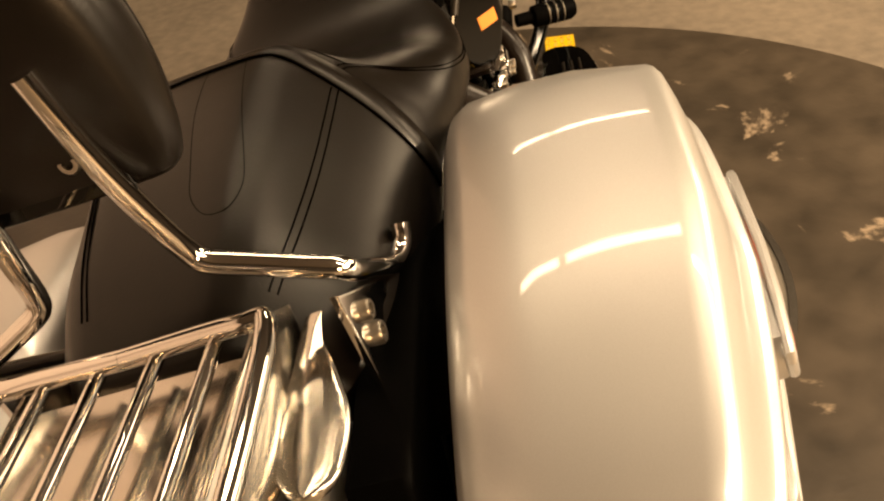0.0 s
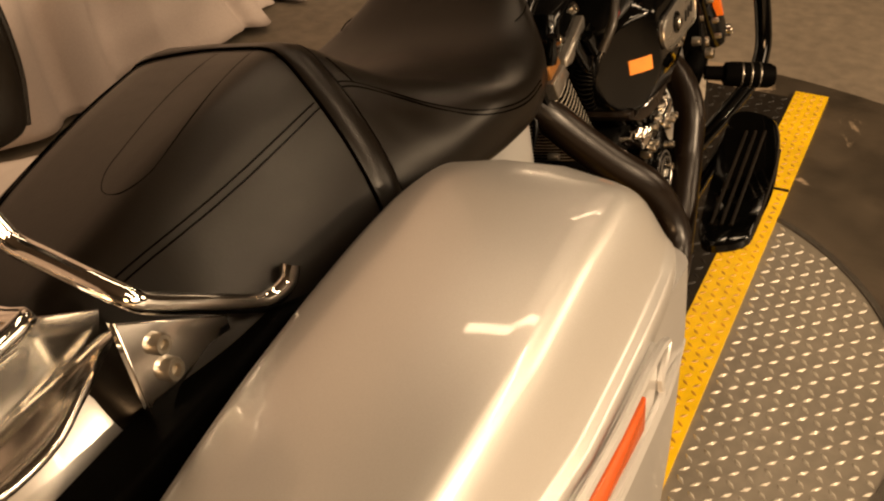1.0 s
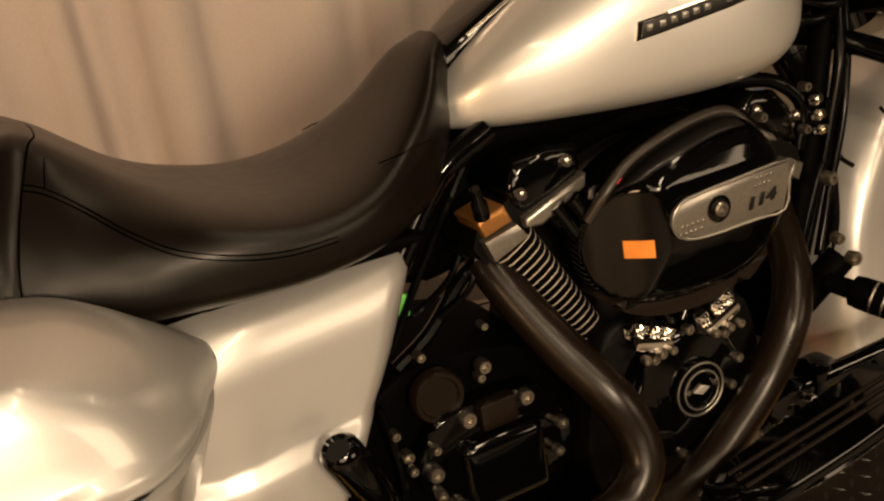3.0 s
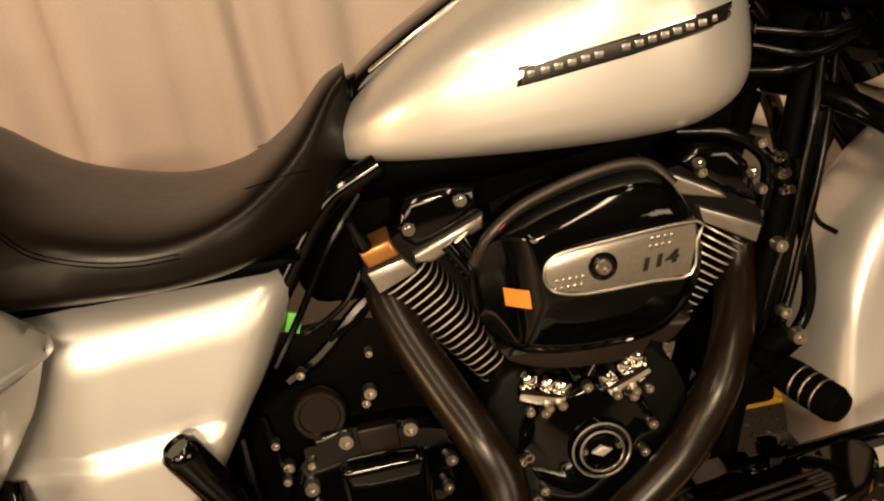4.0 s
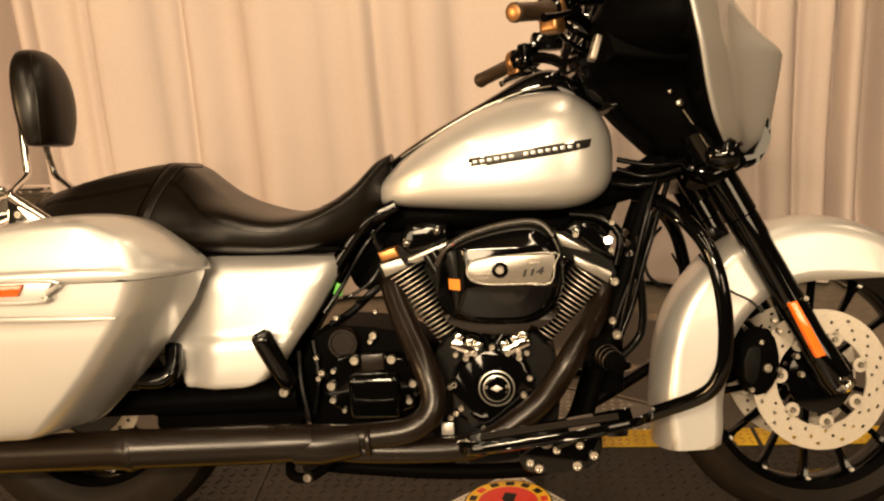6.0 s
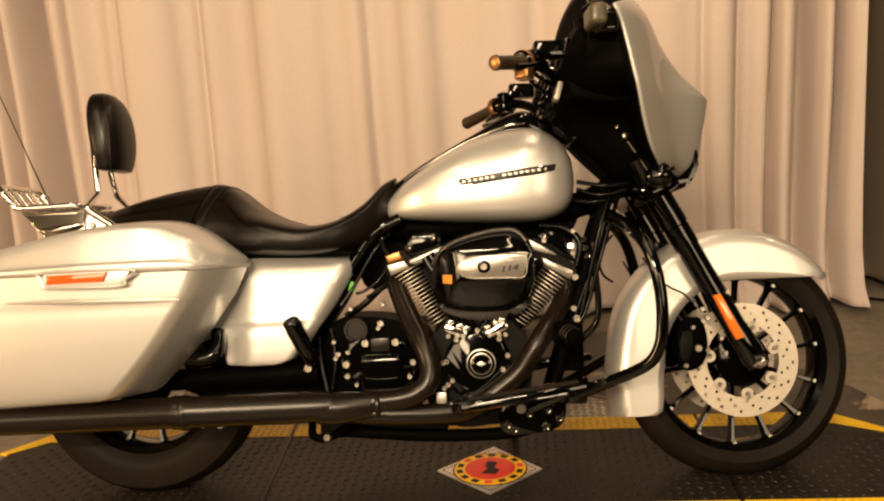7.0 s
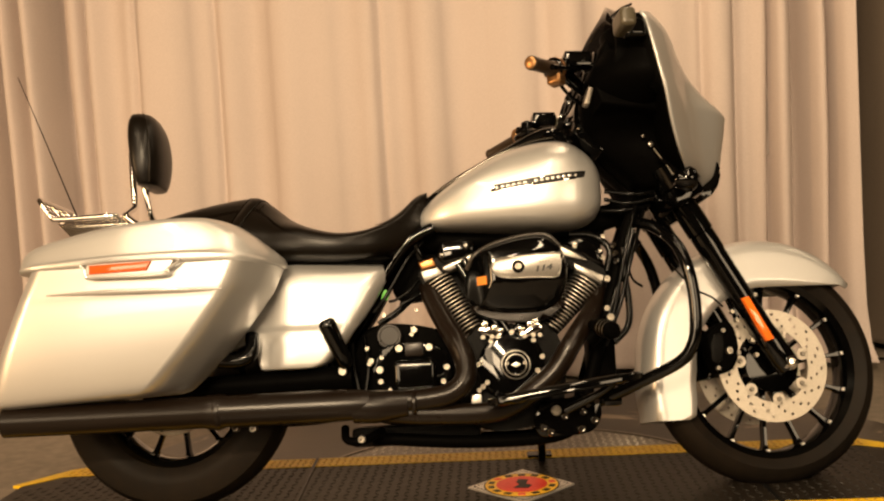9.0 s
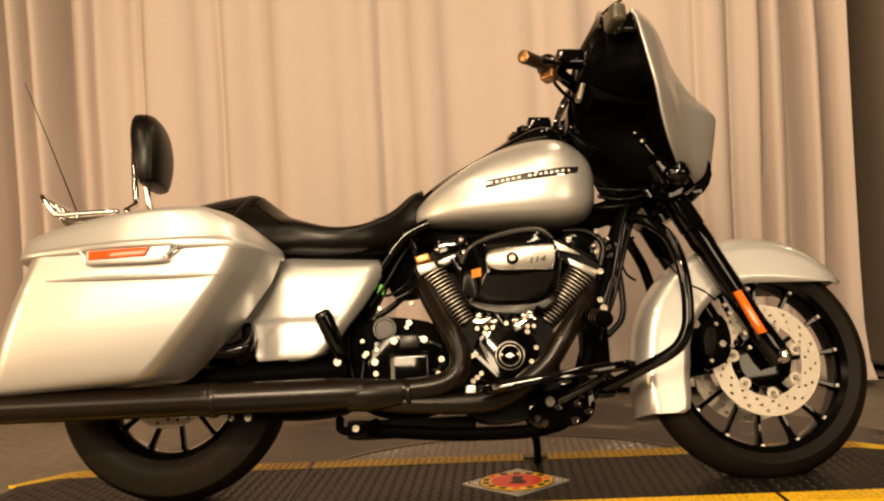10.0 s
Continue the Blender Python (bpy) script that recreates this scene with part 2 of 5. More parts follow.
def curtain(x0, x1, y, name, label, seed, depth=0.06, step=0.012, cloth=CURTAIN, tucks=()):
    rng = random.Random(seed)
    bm = bmesh.new()
    waves = [(rng.uniform(0.20, 0.85), rng.uniform(0, 6.28), rng.uniform(0.4, 1.0)) for _ in range(7)]
    cols = int((x1 - x0) / step)
    zs = [0.006, 0.03, 0.1, 0.25, 0.5, 0.9, 1.4, 2.0, 2.6, 3.3]
    rows = []
    for z in zs:
        row = []
        for i in range(cols + 1):
            x = x0 + (x1 - x0) * i / cols
            s = sum(h * math.sin(2 * math.pi * x / w + p + 0.25 * math.sin(z * 0.8 + p)) for w, p, h in waves) / 3.5
            s = math.copysign(abs(s) ** 0.8, s)
            flare = 1.0 + 0.5 * math.exp(-z * 3)
            far = 1.0 + 0.9 * min(1.0, max(0.0, (-0.6 - x) / 0.5)) + 0.9 * min(1.0, max(0.0, (x - 1.9) / 0.4))
            yy = y + depth * far * s * flare - 0.14 * math.exp(-z * 9) * (0.6 + 0.4 * math.sin(x * 2.3 + seed))
            for at, wide, deep in tucks:
                yy += deep * math.exp(-(((x - at - 0.012 * math.sin(z * 2.1 + at * 5)) / (wide * (1.15 - 0.12 * z))) ** 2))
            row.append(bm.verts.new((x, yy, z + (0.012 * math.sin(x * 7 + seed) if z < 0.05 else 0) + 0.012 * (z < 0.05))))
        rows.append(row)
    for a, b in zip(rows, rows[1:]):
        for i in range(cols):
            bm.faces.new((a[i], a[i + 1], b[i + 1], b[i]))
    ob = part(name, bm, cloth, sharp=80)
    sol = ob.modifiers.new("thickness", "SOLIDIFY")
    sol.thickness = 0.004
    return tagged(ob, label, "curtain")


TUCKS = [(-1.32, 0.050, 0.22), (-1.17, 0.045, 0.20), (-1.02, 0.045, 0.22), (-0.88, 0.026, 0.09), (-0.64, 0.022, 0.06), (-0.30, 0.02, 0.03), (0.42, 0.02, 0.025), (1.78, 0.02, 0.03), (1.92, 0.022, 0.06), (2.06, 0.018, 0.10), (2.19, 0.045, 0.20), (2.31, 0.025, 0.16)]
curtain(-4.2, 2.40, 1.60, "curtain", "long taupe cloth backdrop curtain hanging in soft folds to the floor", 3, step=0.008, tucks=TUCKS)
curtain(2.34, 5.6, 1.80, "curtain", "cloth curtain in deep folds beside the backdrop, shade painted in", 8, 0.09, cloth=SHADECLOTH, tucks=[(2.55, 0.03, 0.15), (2.85, 0.04, 0.15)])

# ---- the motorcycle ----
bike = new("motorcycle")
bike.matrix_world = pose(-0.025, -0.005, 0, -12.0, 0, 0.8)
tagged(bike, "silver and black touring motorcycle leaning on its side stand", "motorcycle")
AXIS = Vector((-math.sin(radians(26)), 0, math.cos(radians(26))))
HEAD = Vector((1.34, 0, 0.82))
STEER = Matrix.Translation(HEAD) @ Matrix.Rotation(radians(9.3), 4, AXIS) @ Matrix.Translation(-HEAD)
FORK = Matrix.Translation((-0.013, 0.036, -0.014)) @ STEER
WHEEL = FORK @ Matrix.Translation((-0.006, 0, 0))
MIRROR = Matrix.Diagonal((1, -1, 1, 1))

# fuel tank: x, half width, top, bottom, height of greatest width
TANK = [(0.668, 0.012, 0.748, 0.738, 0.743), (0.69, 0.06, 0.774, 0.729, 0.752), (0.74, 0.105, 0.822, 0.721, 0.768), (0.82, 0.143, 0.876, 0.714, 0.785), (0.92, 0.166, 0.927, 0.706, 0.80), (1.02, 0.175, 0.953, 0.701, 0.81), (1.10, 0.168, 0.951, 0.703, 0.815), (1.155, 0.142, 0.918, 0.720, 0.815), (1.185, 0.10, 0.875, 0.752, 0.815), (1.196, 0.03, 0.83, 0.80, 0.815)]


def tank_ring(x, w, zt, zb, zc, k=56):
    """The tank's section: domed above, full below down to its lower seam."""
    out = []
    for i in range(k):
        a = 2 * math.pi * i / k
        c, s = math.cos(a), math.sin(a)
        e, e2 = (0.78, 0.72) if s > 0 else (0.47, 0.47)
        out.append((x, w * math.copysign(abs(c) ** e, c), zc + ((zt - zc) if s > 0 else (zc - zb)) * math.copysign(abs(s) ** e2, s)))
    return out


tank = part("fuel_tank", loft([tank_ring(x, w, a, b, c) for x, w, a, b, c in along(TANK, 6)]), SILVER, bike, "silver painted teardrop fuel tank", sharp=70)

# seat: x, half width, top, bottom, height of greatest width
SEAT = [(-0.122, 0.06, 0.746, 0.69, 0.70, 1.0), (-0.105, 0.118, 0.769, 0.65, 0.67, 1.0), (-0.03, 0.152, 0.796, 0.63, 0.655, 1.0), (0.06, 0.160, 0.818, 0.63, 0.655, 1.0), (0.15, 0.166, 0.834, 0.64, 0.672, 1.0), (0.222, 0.169, 0.841, 0.65, 0.69, 1.0), (0.262, 0.173, 0.832, 0.645, 0.69, 0.92), (0.30, 0.179, 0.803, 0.642, 0.69, 0.84), (0.34, 0.186, 0.771, 0.640, 0.69, 0.7), (0.40, 0.193, 0.739, 0.636, 0.688, 0.55), (0.48, 0.189, 0.719, 0.634, 0.68, 0.52), (0.56, 0.168, 0.730, 0.637, 0.69, 0.55), (0.63, 0.125, 0.771, 0.652, 0.71, 0.55), (0.68, 0.085, 0.820, 0.685, 0.75, 0.55), (0.712, 0.045, 0.838, 0.76, 0.80, 0.6)]


def seat_shape(v, e):
    """Height of the seat's section, 0 to 1, at v half widths from its middle: domed for the rider, a broad pad behind."""
    q = min(1.0, abs(v))
    dome = (1 - q ** (2 / e)) ** (e / 2)
    corner, fall = (0.36, 1.05) if v < 0 else (0.66, 1.5)
    soft = 0.035 * math.log(1 + math.exp(min(30.0, (q - corner) / 0.035)))
    broad = max(0.0, 1 - fall * soft) * math.sqrt(max(0.0, 1 - q**10))
    k = min(1.0, max(0.0, (e - 0.6) / 0.36))
    return dome + (broad - dome) * k


def seat_ring(x, k=56, lift=0.0):
    w, zt, zb, zc, e = (float(np.interp(x, SEAT_X, SEAT_ROWS[:, i])) for i in range(1, 6))
    out = []
    for i in range(k):
        a = 2 * math.pi * i / k
        c, s = math.cos(a), math.sin(a)
        ee = e if s > 0 else 0.6
        y = (w + lift) * math.copysign(abs(c) ** ee, c)
        z = zc + (zt + lift - zc) * seat_shape(y / (w + lift), e) if s > 0 else zc - (zc - zb) * abs(s) ** ee
        out.append(Vector((x, y, z)))
    return out


SEAT_ROWS = np.array(along(SEAT, 6))
SEAT_X = SEAT_ROWS[:, 0]
seat = part("seat", loft([seat_ring(x) for x in SEAT_X]), LEATHER, bike, "black stitched leather two-up seat", sharp=75)


def plan_ring(x0, x1, yi, yo, z, r=0.06, slope=0.0, k=8, chamfer=0.068):
    """A bag's outline at height z, from x0 to x1 and from yi to yo, its front outer corner cut off aslant."""
    out = []
    for cx, cy, a0, q in ((x1 - 0.02, yi - 0.02, 0, 0.02), (x0 + r, yi - r, 90, r), (x0 + r, yo + r, 180, r)):
        for i in range(k + 1):
            a = radians(a0 + 90 * i / k)
            out.append((cx + q * math.cos(a), cy + q * math.sin(a)))
    fold, edge = Vector((x1 - chamfer, yo)), Vector((x1 - 0.004, yo + 1.9 * chamfer))
    slope_in = (edge - fold) * 0.3
    for a, c, b in ((fold - Vector((0.022, 0)), fold, fold + slope_in), (edge - slope_in, edge, Vector((x1, yi - 0.03)))):
        for i in range(k + 1):
            t = i / k
            p = a * (1 - t) ** 2 + c * (2 * t * (1 - t)) + b * t * t
            out.append((p.x, p.y))
    return [(x, y, z + slope * (x - 0.05)) for x, y in out]


BAG = [(0.305, -0.35, 0.078, -0.20, -0.345, 0.05), (0.317, -0.378, 0.110, -0.195, -0.375, 0.06), (0.36, -0.365, 0.157, -0.19, -0.395, 0.06), (0.43, -0.340, 0.223, -0.188, -0.408, 0.055), (0.50, -0.310, 0.277, -0.188, -0.414, 0.05), (0.535, -0.296, 0.302, -0.188, -0.415, 0.05), (0.56, -0.284, 0.318, -0.188, -0.417, 0.05), (0.617, -0.258, 0.342, -0.188, -0.418, 0.05)]


def drawn_in(bm):
    """The bag's outer side bends in towards the tail."""
    for v in bm.verts:
        f = min(1.0, max(0.0, (-0.19 - v.co.y) / 0.22))
        v.co.y += f * (0.004 + 0.09 * max(0.0, -0.01 - v.co.x))
    return bm


def saddlebag(m):
    rings = [plan_ring(x0, x1, yi, yo, z, r, 0.05 * max(0, (0.605 - z) / 0.3)) for z, x0, x1, yi, yo, r in along(BAG, 4)]
    body = part("saddlebag", drawn_in(loft(rings)), SILVER, bike, "silver hard saddlebag", xf=m, sharp=60)
    keys = [(-0.30, 0.640, -0.225, -0.34), (-0.285, 0.664, -0.20, -0.385), (-0.245, 0.687, -0.192, -0.408), (-0.16, 0.708, -0.188, -0.419), (-0.06, 0.727, -0.186, -0.424), (0.06, 0.740, -0.184, -0.425), (0.16, 0.741, -0.181, -0.423), (0.225, 0.730, -0.181, -0.416), (0.27, 0.7055, -0.181, -0.398), (0.305, 0.678, -0.182, -0.352), (0.331, 0.656, -0.187, -0.286), (0.346, 0.642, -0.193, -0.245), (0.351, 0.633, -0.2, -0.228)]
    rings = []
    for x, zt, yi, yo in along(keys, 5):
        h, w = zt - 0.622, yi - yo
        row = [(0, -0.004), (-0.002, 0.4 * h), (0.003, 0.75 * h), (0.012, h - 0.12 * h), (0.03, h - 0.003)]
        ring = [(x, yi - a, 0.622 + b) for a, b in row]
        for f, g in ((0.35, 1.015), (0.60, 0.985), (0.80, 0.928), (0.858, 0.907), (0.883, 0.87), (0.906, 0.79), (0.93, 0.60), (0.95, 0.38), (0.965, 0.23), (0.972, 0.18), (0.992, 0.17), (1.0, 0.13)):
            round_g = max(0.13, (1 - max(0.0, (f - 0.35) / 0.65) ** 2.2) ** 0.55)
            ring.append((x, yi - f * w, 0.622 + (g + (round_g - g) * min(1.0, max(0.0, (x - 0.19) / 0.10))) * h))
        rings.append([*ring, (x, yo, 0.624), (x, yo + 0.004, 0.618)])
    part("lid", drawn_in(loft(rings)), SILVER, body, xf=m, sharp=80)
    return body


bag_right = saddlebag(None)
bag_left = saddlebag(MIRROR)

# side covers: z, rear x, front x
COVER = [(0.358, 0.275, 0.405), (0.362, 0.266, 0.425), (0.372, 0.262, 0.45), (0.40, 0.259, 0.477), (0.425, 0.257, 0.494), (0.438, 0.235, 0.503), (0.452, 0.20, 0.512), (0.460, 0.20, 0.518), (0.468, 0.20, 0.524), (0.476, 0.20, 0.530), (0.49, 0.20, 0.541), (0.52, 0.20, 0.561), (0.56, 0.20, 0.584), (0.60, 0.20, 0.606), (0.618, 0.20, 0.615), (0.63, 0.20, 0.613), (0.64, 0.20, 0.600), (0.646, 0.20, 0.585)]
for m in (None, MIRROR):
    rows = []
    for z, xa, xb in COVER:
        row = []
        for u in (0, 0.03, 0.08, 0.16, 0.28, 0.4, 0.52, 0.64, 0.76, 0.84, 0.885, 0.92, 0.95, 0.975, 0.99, 1.0):
            x = xa + (xb - xa) * u
            y = -0.178 + 0.22 * max(0.0, x - 0.30) * (0.55 + 1.8 * max(0.0, z - 0.42))
            y -= 0.010 * min(1.0, max(0.0, (0.470 - z) / 0.014))
            y += 0.03 * min(1.0, max(0.0, (0.335 - x) / 0.05))
            y += 1.1 * max(0.0, z - 0.606) + 12 * max(0.0, z - 0.626) ** 2
            y += 0.035 * max(0.0, (u - 0.9) / 0.1) ** 2 + 0.012 * max(0.0, (0.368 - z) / 0.02) ** 2
            row.append((x, y, z))
        rows.append(row)
    cover = part("side_cover", loft(rows, False, False), SILVER, bike, "silver side cover", xf=m, sharp=75)
    cover.modifiers.new("thickness", "SOLIDIFY").thickness = 0.006



def wheel(name, cx, radius, width, rim_r, xf, spokes):
    c = (cx, 0, 0.32)
    h = width / 2
    prof = [(rim_r - 0.004, -h * 0.72), (rim_r + 0.02, -h * 0.95), (rim_r + 0.4 * (radius - rim_r), -h), (radius - 0.022, -h * 0.82), (radius - 0.006, -h * 0.45), (radius, 0), (radius - 0.006, h * 0.45), (radius - 0.022, h * 0.82), (rim_r + 0.4 * (radius - rim_r), h), (rim_r + 0.02, h * 0.95), (rim_r - 0.004, h * 0.72)]
    bm = bmesh.new()
    rings = []
    seg = 96
    for k in range(seg):
        a = 2 * math.pi * k / seg
        rings.append([(cx + r * math.cos(a), y, 0.32 + r * math.sin(a)) for r, y in prof])
    add_loft(bm, rings + [rings[0]], False)
    bmesh.ops.remove_doubles(bm, verts=bm.verts, dist=1e-5)
    prof2 = [(rim_r - 0.022, -h * 0.45), (rim_r - 0.016, -h * 0.66), (rim_r + 0.006, -h * 0.80), (rim_r + 0.006, h * 0.80), (rim_r - 0.016, h * 0.66), (rim_r - 0.022, h * 0.45)]
    rim = bmesh.new()
    rings = [[(cx + r * math.cos(a), y, 0.32 + r * math.sin(a)) for r, y in prof2] for a in (2 * math.pi * k / seg for k in range(seg + 1))]
    add_loft(rim, rings, False)
    bmesh.ops.remove_doubles(rim, verts=rim.verts, dist=1e-5)
    w = part(name, rim, GLOSS, bike, "gloss black cast alloy wheel", xf=xf)
    part("tyre", bm, RUBBER, w, "black rubber tyre", xf=xf)
    for k in range(spokes):
        a = 2 * math.pi * (k + 0.3) / spokes
        r0, r1 = 0.05, rim_r - 0.012
        d, s = Vector((math.cos(a), 0, math.sin(a))), Vector((-math.sin(a), 0, math.cos(a)))
        sp = bmesh.new()
        rings = []
        for f, tw, ty in ((0, 0.008, 0.016), (0.5, 0.0055, 0.012), (0.85, 0.006, 0.012), (1, 0.012, 0.016)):
            p = Vector(c) + d * (r0 + (r1 - r0) * f) + Vector((0, -0.012 * f, 0))
            rings.append([p + s * (tw * i) + Vector((0, ty * j, 0)) for i, j in ((-1, -0.6), (-0.6, -1), (0.6, -1), (1, -0.6), (1, 1), (-1, 1))])
        spoke = part("spoke", add_loft(sp, rings), GLOSS, w, xf=xf)
        # alloy nub added for the glint at the machined end of the spoke
        p = Vector(c) + d * (r1 - 0.004) + Vector((0, -0.034, 0))
        tip = add_loft(bmesh.new(), [[p + d * r + s * (i * q) + Vector((0, j * q, 0)) for i, j in ((-1, -1), (1, -1), (1, 1), (-1, 1))] for r, q in ((-0.008, 0.0025), (-0.006, 0.0045), (0.006, 0.0045), (0.008, 0.003))])
        part("spoke_glint", tip, ALLOY, spoke, "machined spoke end, its glint added as a bright nub", xf=xf)
    part("hub", lathe([(0.03, -0.06), (0.045, -0.055), (0.05, -0.03), (0.055, 0), (0.05, 0.03), (0.045, 0.055), (0.03, 0.06)], c, (0, 1, 0), 32), GLOSS, w, xf=xf)
    return w


front_wheel = wheel("front_wheel", 1.625, 0.314, 0.13, 0.243, WHEEL, 14)
rear_wheel = wheel("rear_wheel", 0.0, 0.32, 0.175, 0.205, None, 12)
rear_disc = part("brake_disc", lathe([(0.086, 0.0), (0.120, 0.0), (0.122, 0.003), (0.120, 0.006), (0.086, 0.006), (0.084, 0.003), (0.086, 0.0)], (0.0, -0.062, 0.32), (0, -1, 0), 72, True), STEEL, rear_wheel, "drilled steel rear brake disc")
part("disc_carrier", lathe([(0.04, 0.0), (0.088, 0.0), (0.088, 0.005), (0.04, 0.008)], (0.0, -0.058, 0.32), (0, -1, 0), 40), GLOSS, rear_disc)
for k in range(24):
    w = 2 * math.pi * k / 24
    part("disc_hole", lathe([(0.0045, 0), (0.0045, 0.0006), (0, 0.0006)], ((0.103 + 0.007 * (k % 3 - 1)) * math.cos(w), -0.068, 0.32 + (0.103 + 0.007 * (k % 3 - 1)) * math.sin(w)), (0, -1, 0), 8), INK, rear_disc)

# front fender
rings = []
for i in range(41):
    f = radians(41 + (211 - 41) * i / 40)
    deg = math.degrees(f)
    rc = np.interp(deg, [41, 50, 60, 75, 90, 120, 150, 175, 198, 211], [0.342, 0.348, 0.352, 0.354, 0.354, 0.354, 0.350, 0.343, 0.361, 0.394])
    if deg < 90:
        rs = min(0.212 / math.sin(f), rc - 0.004)
    elif deg < 165:
        rs = 0.212
    else:
        rs = np.interp(deg, [165, 181, 201, 211], [0.212, 0.212, 0.234, 0.264])
    ring = []
    for u in np.linspace(-1, 1, 25):
        a = abs(u)
        if a < 0.62:
            q = a / 0.62
            y, r = 0.086 * math.sin(q * math.pi / 2) ** 0.95, rc - 0.035 * (1 - math.cos(q * math.pi / 2))
        else:
            q = (a - 0.62) / 0.38
            y, r = 0.086 + 0.003 * q, (rc - 0.035) + (min(rs, rc - 0.036) - (rc - 0.035)) * q
        x, z = 1.625 + r * math.cos(f), 0.32 + r * math.sin(f)
        if deg > 180:
            x -= 0.0
            z = max(z, 0.196 if a > 0.95 else 0.186)
        ring.append((x, math.copysign(y, u), z))
    rings.append(ring)
fender = part("front_fender", loft(rings, False, False), SILVER, bike, "silver wrap-around front fender", xf=WHEEL, sharp=70)
sol = fender.modifiers.new("thickness", "SOLIDIFY")
sol.thickness = 0.004

# fork legs
for sgn in (-1, 1):
    y = 0.118 * sgn
    d = Vector((1.632 - 1.394, 0, 0.325 - 0.778))
    top = Vector((1.394, y, 0.778))
    leg = [top + d * t for t in (-0.12, 0.22)]
    fork = part("fork_leg", tube(leg, 0.036, 24), GLOSS, bike, "gloss black fork leg", xf=FORK)
    part("slider", lathe([(0.030, 0), (0.0335, 0.004), (0.0335, 0.05), (0.031, 0.07), (0.030, 0.30), (0.034, 0.33), (0.036, 0.39), (0.03, 0.42)], top + d * 0.22, d, 24), GLOSS, fork, xf=FORK)

# batwing fairing: nose height, edge height, edge x, edge half width, middle x, bulge
FAIR = [(0.795, 0.80, 1.375, 0.20, 1.46, 0.03), (0.83, 0.84, 1.335, 0.27, 1.465, 0.06), (0.91, 0.90, 1.307, 0.315, 1.455, 0.09), (0.985, 0.975, 1.287, 0.348, 1.445, 0.116), (1.012, 1.035, 1.272, 0.360, 1.437, 0.122), (1.06, 1.085, 1.260, 0.368, 1.432, 0.072), (1.12, 1.122, 1.249, 0.376, 1.426, 0.028), (1.18, 1.145, 1.240, 0.384, 1.415, 0.006), (1.225, 1.158, 1.233, 0.386, 1.395, 0.0), (1.265, 1.168, 1.229, 0.382, 1.365, 0.0)]
rings = []
for zn, ze, xe, ye, xm, b in along(FAIR, 5):
    ring = []
    for u in np.linspace(-1, 1, 49):
        a = abs(u)
        x = xe + (xm - xe) * (1 - a**2.0) + b * math.exp(-((a / 0.36) ** 3.2))
        ring.append((x, ye * u, ze + (zn - ze) * (1 - a**1.8)))
    rings.append(ring)
fairing = part("fairing", loft(rings, False, False), SILVER, bike, "silver batwing fairing with black inner panels", xf=STEER, sharp=70)
sol = fairing.modifiers.new("thickness", "SOLIDIFY")
sol.thickness = 0.006


# ---- tank, seat and body details ----
def tank_side(x, z):
    rows = sorted(TANK)
    w, a, b, c = (np.interp(x, [r[0] for r in rows], [r[i] for r in rows]) for i in range(1, 5))
    s = min(0.999, abs((z - c) / ((a - c) if z > c else (c - b)))) ** (1 / 0.72)
    return w * math.sqrt(1 - s * s) ** 0.78


def seat_at(x, y):
    w, a, b, c, e = (float(np.interp(x, SEAT_X, SEAT_ROWS[:, i])) for i in range(1, 6))
    return c + (a - c) * seat_shape(max(-0.999, min(0.999, y / w)), e)


def seat_side(x, z, sgn):
    """The point of the seat's side at x and height z."""
    w, a, b, c, e = (float(np.interp(x, SEAT_X, SEAT_ROWS[:, i])) for i in range(1, 6))
    low, high = 0.0, 1.0
    for _ in range(24):
        mid = (low + high) / 2
        low, high = (mid, high) if seat_shape(sgn * mid, e) > (z - c) / (a - c) else (low, mid)
    return (x, sgn * (w * low + 0.0003), z)


# console over the tank
keys = [(0.69, 0.022, 0.790, 0.76), (0.715, 0.044, 0.822, 0.78), (0.79, 0.060, 0.870, 0.83), (0.87, 0.067, 0.912, 0.87), (0.94, 0.070, 0.948, 0.90), (1.01, 0.070, 0.985, 0.92), (1.06, 0.070, 1.0, 0.92), (1.10, 0.064, 0.988, 0.91), (1.15, 0.05, 0.94, 0.88), (1.175, 0.03, 0.89, 0.86)]
console = part("console", loft([superring(x, w, a, b, (a + b) / 2, 0.6, 0.5, 32) for x, w, a, b in along(keys, 5)]), GLOSS, bike, "gloss black tank console", sharp=60)
part("fuel_cap", lathe([(0.034, 0), (0.036, 0.006), (0.030, 0.012), (0, 0.014)], (1.0, -0.005, 0.985), (-0.3, 0, 1), 24), GLOSS, console)
part("trim_strip", tube([(0.74, -0.051, 0.829), (0.80, -0.0625, 0.863), (0.90, -0.0695, 0.915), (1.0, -0.0715, 0.951), (1.07, -0.071, 0.962)], 0.0022, 8), POLISH, console, "thin bright trim line")

